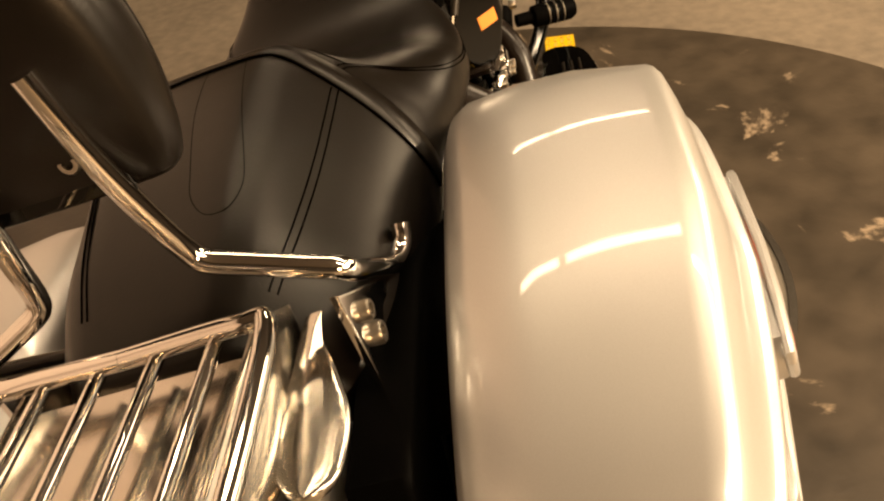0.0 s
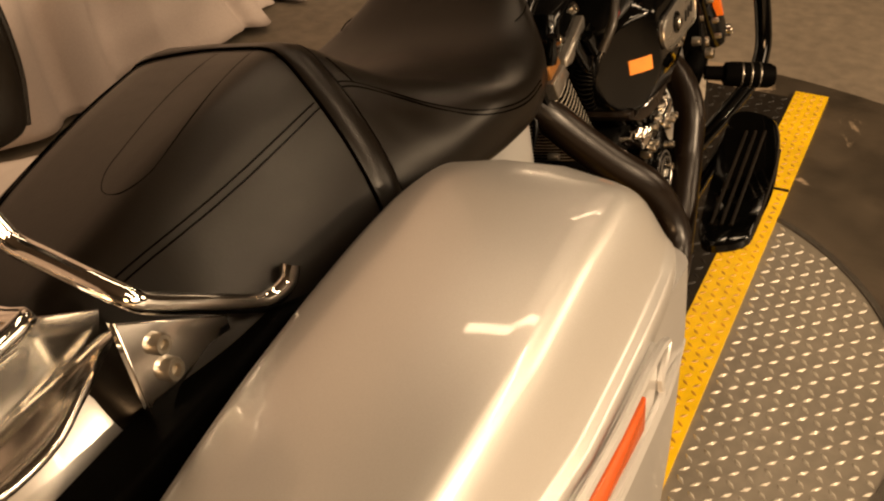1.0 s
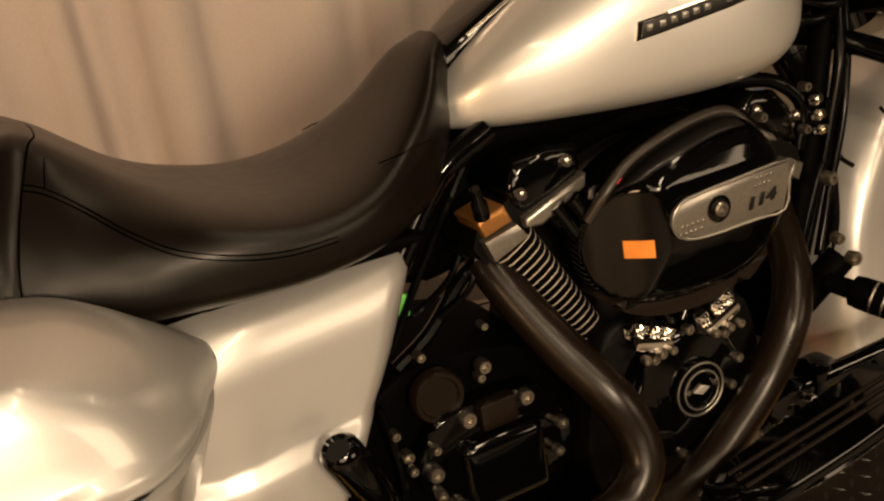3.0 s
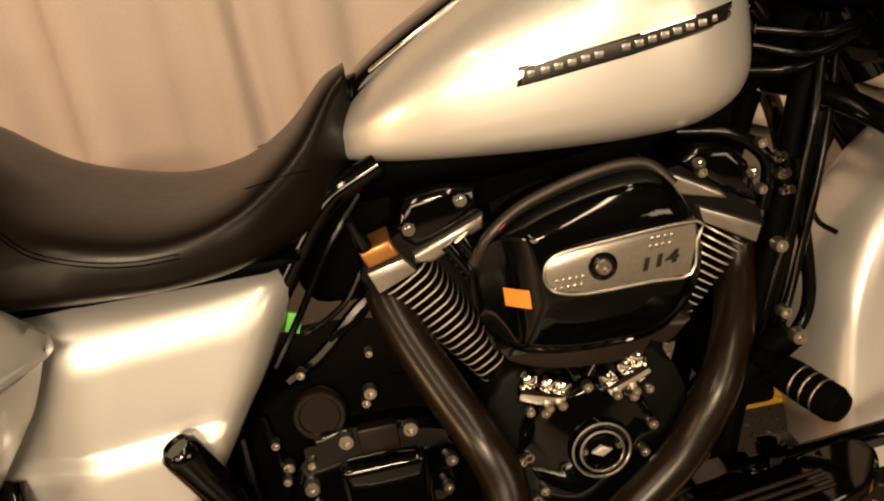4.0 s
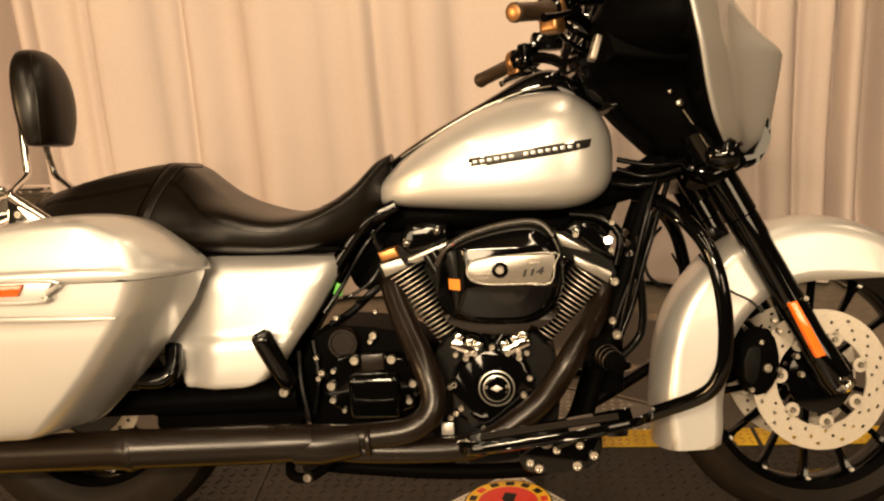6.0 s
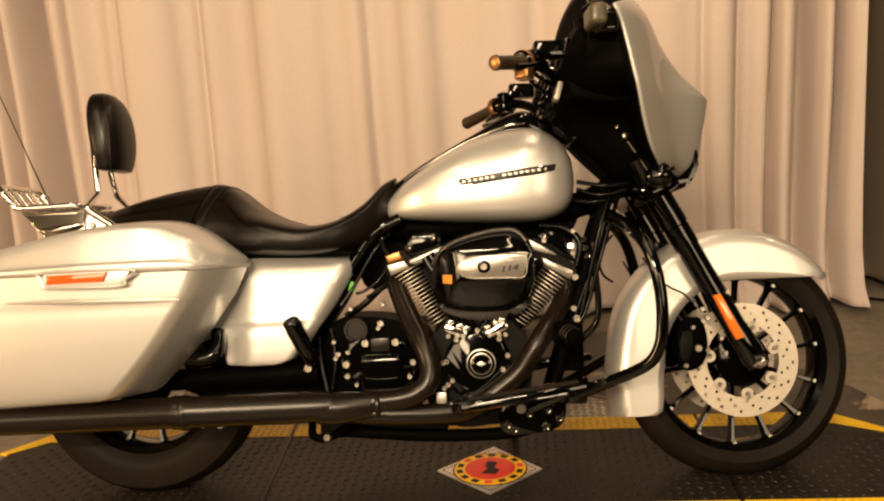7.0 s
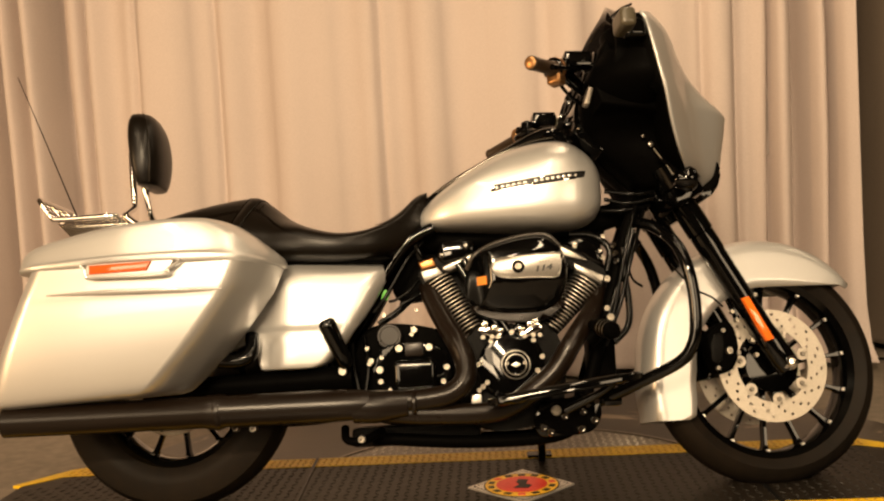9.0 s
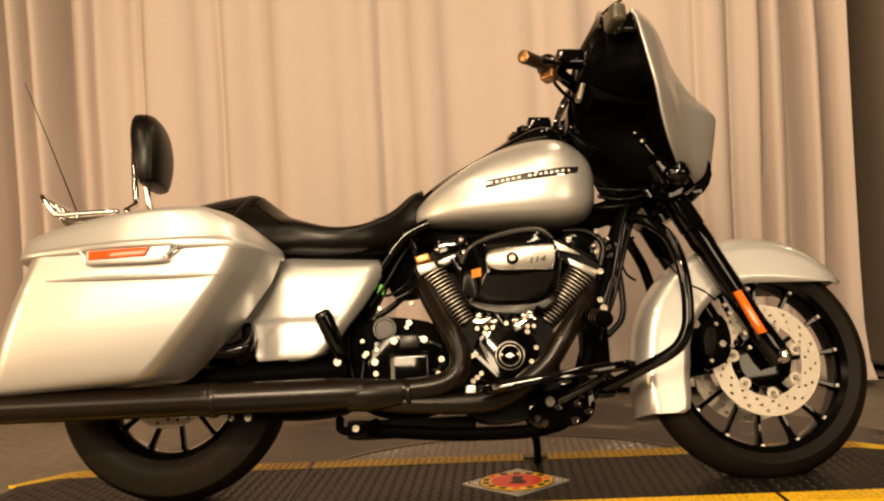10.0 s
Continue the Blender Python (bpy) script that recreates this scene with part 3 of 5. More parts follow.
for sgn in (-1, 1):
    # name strip: a dark bar in a bright rim, its lettering as plain blocks
    def strip(x0, x1, z0, z1, hw, lift, taper=0.0):
        bm = bmesh.new()
        rows = []
        for i in range(17):
            f = i / 16
            x, z = x0 + (x1 - x0) * f, z0 + (z1 - z0) * f
            h = hw * (1 - taper * (1 - f))
            rows.append([(x + 0.25 * d, sgn * (tank_side(x, z + d) + o), z + d) for d, o in ((-h, -0.004), (-h, lift), (-h * 0.4, lift + 0.0006), (h * 0.4, lift + 0.0006), (h, lift), (h, -0.004))])
        return add_loft(bm, rows)

    badge = part("tank_badge", strip(0.893, 1.142, 0.8065, 0.8345, 0.0105, 0.0035), CHROME, bike, "chrome rimmed black badge strip with raised bright blocks")
    part("badge_field", strip(0.899, 1.137, 0.8072, 0.834, 0.0082, 0.0045), INK, badge)
    for i in range(15):
        if i == 6:
            continue
        x = 0.908 + 0.0148 * i
        z = 0.8075 + (x - 0.9) * 0.112
        part("letter_block", box((x, sgn * (tank_side(x, z) + 0.0042), z), (0.0096, 0.003, 0.0075), 0.001), INSERT, badge)

# seat band, welts and stitches
def across(x0, lift):
    """The seat's section at x0, drawn back a little towards the sides."""
    k = 56
    out = []
    for i in range(k // 2 + 1):
        q = math.cos(2 * math.pi * i / k)
        out.append(seat_ring(x0 - 0.070 * max(0.0, abs(q) - 0.15) ** 1.3, k, lift)[i])
    return out


band = part("seat_band", loft([across(x, h) for x, h in ((0.230, -0.001), (0.233, 0.0022), (0.248, 0.003), (0.263, 0.0022), (0.266, -0.001))], False, False), LEATHER, seat, "black leather passenger strap", sharp=50)
part("welt", tube(across(0.2305, 0.0008), 0.0016, 8, 2), STITCH, seat)
part("welt", tube(across(0.265, 0.0006), 0.0009, 8, 2), STITCH, seat)


def stitched(pts, gap=0.006, r=0.0008):
    for off in (0.0, gap):
        run = spline([(x, y + math.copysign(off, y), 0) for x, y in pts], 8)
        part("stitch_line", tube([(p.x, p.y, seat_at(p.x, p.y) + 0.0002) for p in run], r, 6, 1), STITCH, seat)


for sgn in (-1, 1):
    stitched([(x, sgn * y) for x, y in ((0.200, 0.103), (0.15, 0.100), (0.099, 0.096), (0.034, 0.089), (-0.01, 0.083), (-0.06, 0.073))], 0.005)
    for off in (0.0, 0.005):
        rider = [(0.236, 0.803), (0.256, 0.795), (0.285, 0.772), (0.315, 0.745), (0.35, 0.722), (0.40, 0.704), (0.45, 0.693), (0.50, 0.690)]
        part("stitch_line", tube([seat_side(x, z - off, sgn) for x, z in rider], 0.0008, 6), STITCH, seat)
    part("stitch_line", tube([seat_side(x, z, sgn) for x, z in ((0.258, 0.794), (0.262, 0.806), (0.266, 0.816))], 0.0008, 6), STITCH, seat)
    part("stitch_line", tube([(0.577, sgn * 0.128, 0.734), (0.603, sgn * 0.1305, 0.738), (0.64, sgn * 0.1165, 0.7395), (0.675, sgn * 0.0875, 0.7285)], 0.0008, 6), STITCH, seat)
panel_seam = [(0.225, 0.012), (0.15, 0.010), (0.07, 0.0), (0.035, -0.006), (0.012, -0.022), (0.012, -0.042), (0.035, -0.052), (0.07, -0.050), (0.15, -0.038), (0.225, -0.030)]
part("stitch_line", tube([(p.x, p.y, seat_at(p.x, p.y) - 0.0001) for p in spline([(x, y, 0) for x, y in panel_seam], 8)], 0.0004, 6, 1), STITCH, seat)
part("seat_base", slab([(0.0, 0.70), (0.30, 0.665), (0.60, 0.648), (0.62, 0.64), (0.58, 0.632), (0.30, 0.636), (0.0, 0.67)], 0.13, -0.13, 0.004), SATIN, seat)

# saddlebag fittings
for body, m in ((bag_right, None), (bag_left, MIRROR)):
    def bag_y(x, z):
        return np.interp(z, [r[0] for r in BAG], [r[4] for r in BAG])

    hous = [(-0.092, 0.588), (-0.097, 0.608), (-0.090, 0.628), (0.127, 0.628), (0.113, 0.602), (0.094, 0.585)]
    part("reflector_housing", drawn_in(slab(hous, -0.405, -0.4315, 0.005, 3)), SILVER, body, xf=m)
    part("reflector", drawn_in(slab([(-0.083, 0.598), (-0.083, 0.619), (0.070, 0.622), (0.058, 0.600)], -0.43, -0.4375, 0.002, 2)), RED, body, "red-orange side reflector", xf=m)
    part("housing_rim", drawn_in(tube([(0.008 + (x - 0.008) * 0.985, -0.4325, 0.609 + (z - 0.609) * 0.90) for x, z in [*hous, hous[0]]], 0.0042, 8, 4)), SILVER, body, xf=m)
    part("lock", lathe([(0.006, 0), (0.006, 0.004), (0, 0.005)], (0.085, -0.414, 0.612), (0, -1, 0), 12), CHROME, body, xf=m)
    part("crease", drawn_in(tube([(-0.20, -0.415, 0.556), (-0.05, -0.4185, 0.555), (0.15, -0.4185, 0.551), (0.235, -0.414, 0.549)], [0.002, 0.006, 0.006, 0.002], 8)), SILVER, body, xf=m)
    part("seam_gasket", drawn_in(loft([plan_ring(-0.248, 0.328, -0.192, -0.410, z, 0.05) for z in (0.613, 0.622)])), INK, body, xf=m)

# rear fender, inner black guard
rings = []
for i in range(31):
    f = radians(25 + (168 - 25) * i / 30)
    row = []
    for u in np.linspace(-1, 1, 17):
        q = abs(u)
        crown = float(np.interp(math.degrees(f), [25, 70, 85, 115, 135, 168], [0.372, 0.405, 0.432, 0.436, 0.41, 0.372]))
        y = 0.104 * min(1, q / 0.6) ** 0.92
        r = crown - 0.062 * min(1, q / 0.6) ** 2.6 - max(0, q - 0.6) / 0.4 * 0.12
        row.append((r * math.cos(f), math.copysign(y, u), 0.33 + r * math.sin(f)))
    rings.append(row)
rear_fender = part("rear_fender", loft(rings, False, False), SILVER, bike, "silver rear fender under the luggage rack", sharp=70)
rear_fender.modifiers.new("thickness", "SOLIDIFY").thickness = 0.004
for sgn in (-1, 1):
    part("fender_support", slab([(-0.26, 0.60), (-0.20, 0.69), (0.02, 0.70), (0.16, 0.665), (0.22, 0.60), (0.20, 0.45), (0.10, 0.40), (-0.1, 0.52)], sgn * 0.118, sgn * 0.165, 0.008), SATIN, bike)
    part("bag_rail", tube([(-0.25, sgn * 0.175, 0.52), (-0.1, sgn * 0.18, 0.44), (0.12, sgn * 0.19, 0.395), (0.215, sgn * 0.20, 0.385), (0.25, sgn * 0.19, 0.405), (0.245, sgn * 0.16, 0.45)], 0.019, 14), GLOSS, bike, "gloss black saddlebag guard rail")

# sissy bar with its pad
UPRIGHT = [(-0.122, -0.041, 0.995), (-0.117, -0.046, 0.93), (-0.110, -0.054, 0.875), (-0.105, -0.060, 0.845), (-0.104, -0.067, 0.832), (-0.102, -0.09, 0.820), (-0.100, -0.135, 0.800), (-0.097, -0.149, 0.792), (-0.085, -0.151, 0.780), (-0.04, -0.148, 0.748), (0.005, -0.144, 0.716), (0.025, -0.145, 0.707), (0.045, -0.149, 0.709), (0.055, -0.151, 0.722)]
sissy = part("backrest_bar", tube(UPRIGHT, 0.0085, 14), CHROME, bike, "chrome detachable backrest upright")
part("far_upright", tube([(x, -y, z) for x, y, z in UPRIGHT], 0.0085, 14), CHROME, sissy)
part("cross_plate", slab([(-0.056, 0.958), (0.056, 0.958), (0.052, 0.898), (-0.052, 0.898)], -0.095, -0.103, 0.003), GLOSS, sissy, "black cross plate behind the pad", xf=Matrix.Rotation(radians(-90), 4, "Z") @ Matrix.Translation((0, -0.0, 0)))
bolt(sissy, (-0.105, -0.025, 0.93), (-1, 0, 0.1), 0.008, 0.006)
for sgn in (-1, 1):
    part("side_plate", slab([(-0.112, 0.781), (-0.018, 0.722), (-0.018, 0.708), (-0.045, 0.716), (-0.085, 0.706), (-0.106, 0.684), (-0.114, 0.688)], sgn * 0.136, sgn * 0.142, 0.002), CHROME, sissy, "chrome docking side plate")
    bolt(sissy, (-0.087, sgn * 0.142, 0.746), (0, sgn, 0), 0.0085, 0.008)
    bolt(sissy, (-0.086, sgn * 0.142, 0.723), (0, sgn, 0), 0.0095, 0.008)
    part("docking_cup", tube([(0.005, sgn * 0.148, 0.668), (0.03, sgn * 0.149, 0.684)], 0.009, 12), CHROME, sissy)
PAD = [(z, x - 0.013, 1.08 * d, 0.81 * w) for z, x, d, w in ((0.895, -0.058, 0.014, 0.080), (0.901, -0.058, 0.026, 0.100), (0.94, -0.060, 0.037, 0.114), (0.99, -0.063, 0.042, 0.119), (1.04, -0.069, 0.042, 0.112), (1.08, -0.076, 0.036, 0.092), (1.106, -0.083, 0.024, 0.060), (1.116, -0.088, 0.008, 0.020))]
rings = []
for z, x, d, w in along(PAD, 5):
    row = []
    for i in range(40):
        a = 2 * math.pi * i / 40
        c, s = math.cos(a), math.sin(a)
        row.append((x + d * math.copysign(abs(c) ** 0.72, c) - 0.010 * s * s, w * math.copysign(abs(s) ** 0.68, s), z))
    rings.append(row)
pad = part("backrest_pad", loft(rings), LEATHER, sissy, "black leather backrest pad", sharp=70)
for sgn in (-1, 1):
    part("pad_piping", tube([(x + 0.60 * d - 0.006, sgn * 0.90 * w, z) for z, x, d, w in PAD[1:-1]], 0.0026, 8), LEATHER, pad)

# luggage rack
rack = part("luggage_rack", tube([(-0.148, 0.0, 0.803), (-0.146, -0.085, 0.803), (-0.158, -0.108, 0.802), (-0.30, -0.112, 0.80), (-0.318, -0.112, 0.808), (-0.352, -0.108, 0.85), (-0.36, -0.09, 0.86), (-0.36, 0.0, 0.86), (-0.36, 0.09, 0.86), (-0.352, 0.108, 0.85), (-0.318, 0.112, 0.808), (-0.30, 0.112, 0.80), (-0.158, 0.108, 0.802), (-0.146, 0.085, 0.803), (-0.148, 0.0, 0.803)], 0.0075, 12), CHROME, bike, "chrome tubular luggage rack")
for k in range(4):
    y = -0.067 + 0.0447 * k
    part("rack_bar", tube([(-0.146, y, 0.797), (-0.30, y, 0.797), (-0.318, y, 0.805), (-0.355, y, 0.853)], 0.0055, 10), CHROME, rack)
for sgn in (-1, 1):
    part("rack_side_plate", slab([(-0.312, 0.792), (-0.13, 0.792), (-0.085, 0.768), (-0.10, 0.745), (-0.20, 0.712), (-0.225, 0.70)], sgn * 0.088, sgn * 0.092, 0.0015), POLISH, rack, "polished rack mounting plate", xf=Matrix.Translation((0, sgn * 0.09, 0.79)) @ Matrix.Rotation(radians(sgn * 9), 4, "X") @ Matrix.Translation((0, -sgn * 0.09, -0.79)))
    leaf = rounded([(-0.092, 0.104), (-0.121, 0.121), (-0.15, 0.132), (-0.18, 0.141), (-0.21, 0.141), (-0.235, 0.135), (-0.247, 0.114), (-0.213, 0.092), (-0.15, 0.098)], 3)
    part("rack_foot", loft([[(x, sgn * (0.12 + (y - 0.12) * f), 0.757 + 0.11 * (x + 0.09) + dz - 1.6 * max(0.0, y - 0.115) ** 1.5) for x, y in leaf] for f, dz in ((0.9, -0.006), (1.0, -0.004), (1.0, -0.001), (0.93, 0.001), (0.6, 0.002), (0.2, 0.0025))]), POLISH, rack, "polished leaf-shaped rack foot", sharp=70)
part("rack_base_plate", box((-0.228, 0, 0.781), (0.15, 0.19, 0.003), 0.001), POLISH, rack)
part("antenna_base", lathe([(0.012, 0), (0.012, 0.02), (0.006, 0.03), (0.004, 0.05)], (-0.335, 0.15, 0.80), (-0.38, 0, 0.92), 12), GLOSS, bike)
antenna = part("antenna", tube([(-0.345, 0.15, 0.82), (-0.45, 0.15, 1.07), (-0.553, 0.15, 1.31)], [0.0024, 0.0012], 8), GLOSS, bike, "thin black whip antenna")
for k in range(3):
    part("radio_cable", tube([(-0.12, -0.155 - 0.01 * k, 0.64), (-0.16, -0.16 - 0.006 * k, 0.60), (-0.17, -0.15, 0.54)], 0.005, 8), HOSE, bike)

# ---- frame and engine ----
for sgn in (-1, 1):
    y = 0.085 * sgn
    part("frame_tube", tube([(0.73, y, 0.725), (0.66, y, 0.69), (0.60, y, 0.615), (0.535, y, 0.52), (0.47, y, 0.42), (0.44, y, 0.35)], 0.016, 12), GLOSS, bike)
    part("downtube", tube([(1.30, 0.05 * sgn, 0.79), (1.255, 0.07 * sgn, 0.70), (1.215, 0.085 * sgn, 0.58), (1.175, 0.09 * sgn, 0.45), (1.13, 0.09 * sgn, 0.31), (1.09, 0.10 * sgn, 0.20), (1.02, 0.11 * sgn, 0.155), (0.80, 0.11 * sgn, 0.15), (0.55, 0.11 * sgn, 0.17)], 0.017, 14), SATIN, bike)
    part("swingarm", tube([(0.50, 0.12 * sgn, 0.33), (0.30, 0.13 * sgn, 0.325), (0.0, 0.13 * sgn, 0.32), (-0.04, 0.13 * sgn, 0.32)], [0.035, 0.028, 0.03], 12), SATIN, bike)
part("wiring_cover", slab(rounded([(0.60, 0.60), (0.62, 0.69), (0.68, 0.715), (0.76, 0.725), (1.15, 0.725), (1.19, 0.70), (1.17, 0.60), (1.08, 0.57), (0.80, 0.57), (0.70, 0.54), (0.62, 0.54)]), 0.06, 0.0, 0.012), SATIN, bike)
part("battery_box", slab(rounded([(0.17, 0.24), (0.19, 0.34), (0.30, 0.36), (0.48, 0.35), (0.50, 0.27), (0.46, 0.22), (0.30, 0.21)]), 0.10, -0.09, 0.012), SATIN, bike)
part("backbone", tube([(0.66, 0, 0.70), (0.9, 0, 0.70), (1.2, 0, 0.74), (1.33, 0, 0.80)], 0.035, 14), SATIN, bike)
part("steering_head", tube([HEAD - AXIS * 0.12, HEAD + AXIS * 0.10], 0.038, 20), GLOSS, bike)
part("oil_tray", box((0.66, 0, 0.172), (0.34, 0.20, 0.05), 0.012), WRINKLE, bike)

engine = part("engine", slab(rounded([(0.80, 0.40), (0.84, 0.455), (0.925, 0.44), (1.01, 0.455), (1.05, 0.40), (1.06, 0.30), (1.03, 0.21), (0.92, 0.175), (0.82, 0.19), (0.78, 0.27)]), 0.14, -0.135, 0.012, 3), WRINKLE, bike, "black V-twin engine with cooling fins and bright hardware")
part("cam_cover", slab(rounded([(0.835, 0.33), (0.845, 0.385), (0.90, 0.425), (0.96, 0.422), (1.0, 0.38), (1.0, 0.31), (0.965, 0.265), (0.90, 0.255), (0.85, 0.28)]), -0.13, -0.163, 0.012, 4), GLOSS, engine, "gloss black cam cover")
TX, TZ = 0.931, 0.342
timer = part("timer_cover", lathe([(0.040, 0), (0.041, 0.008), (0.038, 0.013), (0.036, 0.010), (0.029, 0.010), (0.027, 0.015), (0.022, 0.016), (0.020, 0.012), (0, 0.012)], (TX, -0.16, TZ), (0, -1, 0), 40), GLOSS, engine, "round gloss black timer cover with a bright ring")
for r, y in ((0.0375, -0.171), (0.028, -0.1735)):
    part("bright_ring", lathe([(r, 0), (r, 0.002), (r - 0.002, 0.0025), (r - 0.003, 0.0015), (r - 0.003, 0)], (TX, y, TZ), (0, -1, 0), 40, True), INSERT, timer)
part("emblem", slab([(TX - 0.013, TZ), (TX, TZ + 0.007), (TX + 0.013, TZ), (TX, TZ - 0.007)], -0.171, -0.1755, 0.001), ALLOY, timer)
for a in (170, 10):
    w = radians(a)
    bolt(timer, (TX + 0.022 * math.cos(w), -0.174, TZ + 0.022 * math.sin(w)), r=0.004, h=0.003)
for x, z in ((0.833, 0.346), (0.833, 0.281), (0.986, 0.325), (0.90, 0.255), (0.965, 0.268), (0.925, 0.427), (0.87, 0.405), (0.98, 0.403), (0.855, 0.30), (1.0, 0.36)):
    bolt(engine, (x, -0.162, z), r=0.0068, h=0.008)
for x, z, tilt in ((0.868, 0.428, 25), (0.975, 0.427, -25)):
    m = Matrix.Rotation(radians(tilt), 4, "Y")
    tb = part("tappet_block", box((x, -0.15, z), (0.058, 0.05, 0.020), 0.006, m), CHROME, engine, "chrome tappet block")
    for k in (-0.02, 0.006, 0.024):
        q = m @ Vector((k, 0, 0.010))
        part("tappet_collar", lathe([(0.010, -0.004), (0.011, 0.004), (0.010, 0.012), (0.007, 0.016)], (x + q.x, -0.158, z + q.z), m @ Vector((0, -0.4, 1)), 16), CHROME, tb)
        bolt(tb, (x + k * 0.9, -0.176, z - 0.012 * (1 if k else 0)), r=0.006, h=0.006)

TINTED = material("tinted_alloy", (0.42, 0.19, 0.055), 0.30, 0.7, 0, 0.25, 60)


def cylinder(base, top, chunk, cover, rim, cap):
    b, t = Vector((base[0], 0, base[1])), Vector((top[0], 0, top[1]))
    d = (t - b).normalized()
    n = (t - b).length
    side = Vector((d.z, 0, -d.x))
    out = -1 if base[0] < 0.92 else 1
    cyl = part("cylinder_barrel", tube([b - d * 0.03, t], 0.050, 24), WRINKLE, engine)
    for k in range(20):
        f = (k + 0.5) / 20
        p = b + d * (n * f)
        ring = []
        for i in range(28):
            a = 2 * math.pi * i / 28
            c, s = math.cos(a), math.sin(a)
            ring.append(side * (out * (0.024 + 0.014 * f) + (0.023 + 0.018 * f) * math.copysign(abs(c) ** 0.55, c)) + Vector((0, 0.108 * math.copysign(abs(s) ** 0.55, s), 0)))
        fl = loft([[p + q * 0.985 - d * 0.0021 for q in ring], [p + q - d * 0.0014 for q in ring], [p + q + d * 0.0014 for q in ring], [p + q * 0.985 + d * 0.0021 for q in ring]])
        fin = part("cooling_fin", fl, WRINKLE, cyl)
        e = loft([[p + q * 1.006 - d * 0.001 for q in ring], [p + q * 1.006 + d * 0.001 for q in ring]], False)
        part("machined_edge", e, STEEL, fin, "bright machined fin edge")
    hb = [t + side * x + d * z for x, z in ((-0.078, 0.0), (0.078, 0.0), (0.078, 0.03), (0.06, 0.045), (-0.06, 0.045), (-0.078, 0.03))]
    head = part("cylinder_head", loft([[p + Vector((0, y, 0)) for p in hb] for y in (0.10, -0.088, -0.096)]), WRINKLE, cyl, "black cylinder head with machined corners")
    part("machined_corner", slab(chunk, -0.05, -0.112, 0.003, 2), INSERT, head, "bare alloy head corner")
    part("tinted_corner", slab(cap, -0.05, -0.110, 0.005, 3), TINTED, head, "orange-brown tinted head corner")
    rock = part("rocker_cover", slab(cover, 0.085, -0.102, 0.014, 4), GLOSS, cyl, "gloss black rocker cover")
    part("rocker_rim", slab(rim, 0.08, -0.110, 0.005, 3), INSERT, cyl, "bare alloy rocker base")
    cx = sum(x for x, z in cover) / len(cover)
    cz = sum(z for x, z in cover) / len(cover)
    for k in (-0.032, 0.034):
        part("rocker_bolt", lathe([(0.008, -0.004), (0.008, 0.007), (0.004, 0.007), (0.004, 0.003), (0, 0.003)], Vector((cx + k, -0.101, cz + 0.35 * k * (1 if base[0] < 0.92 else -1))), (0, -1, 0.5), 12), CHROME, rock)
    for y, o in ((-0.112, 0.0), (-0.128, 0.018)):
        inward = 1 if base[0] < 0.92 else -1
        part("pushrod_tube", tube([Vector((0.925 + 0.45 * (base[0] - 0.925) + inward * o, y - 0.012, 0.43)), t + side * (inward * (0.030 + o)) + Vector((0, y * 0.95, 0))], 0.0105, 12), GLOSS, cyl)
    return cyl


cylinder((0.868, 0.42), (0.766, 0.605), [(0.692, 0.603), (0.737, 0.613), (0.751, 0.594), (0.702, 0.575)], [(0.734, 0.651), (0.750, 0.682), (0.80, 0.689), (0.839, 0.682), (0.842, 0.648), (0.796, 0.627), (0.754, 0.617), (0.738, 0.632)], [(0.750, 0.615), (0.840, 0.647), (0.837, 0.630), (0.772, 0.600), (0.751, 0.603)], [(0.686, 0.629), (0.725, 0.639), (0.734, 0.617), (0.695, 0.607)])
cylinder((0.985, 0.42), (1.108, 0.585), [(1.100, 0.606), (1.179, 0.567), (1.170, 0.545), (1.105, 0.585)], [(1.081, 0.662), (1.107, 0.680), (1.15, 0.672), (1.174, 0.645), (1.186, 0.588), (1.141, 0.610)], [(1.063, 0.658), (1.132, 0.619), (1.140, 0.607), (1.075, 0.624)], [(1.160, 0.573), (1.176, 0.566), (1.171, 0.552), (1.157, 0.561)])
for x, z in ((1.106, 0.649), (1.179, 0.614), (1.182, 0.671)):
    bolt(engine, (x, -0.112, z), r=0.0065, h=0.010, mat=CAST)

# air cleaner
AC = [(0.808, 0.554), (0.817, 0.597), (0.838, 0.630), (0.873, 0.653), (0.92, 0.668), (0.972, 0.678), (1.014, 0.680), (1.039, 0.672), (1.06, 0.648), (1.077, 0.605), (1.079, 0.561), (1.067, 0.517), (1.045, 0.484), (1.01, 0.465), (0.958, 0.462), (0.897, 0.467), (0.845, 0.483), (0.821, 0.508)]


def ac_y(z):
    return 0.32 * max(0.0, 0.555 - z) + 0.25 * max(0.0, z - 0.635)


def ac_shelf(x):
    """How far out the cover stands at x: its rear flank falls back gently beside the insert."""
    f = min(1.0, max(0.0, (x - 0.806) / 0.096))
    return -0.128 - 0.080 * math.sin(f * math.pi / 2) ** 1.3


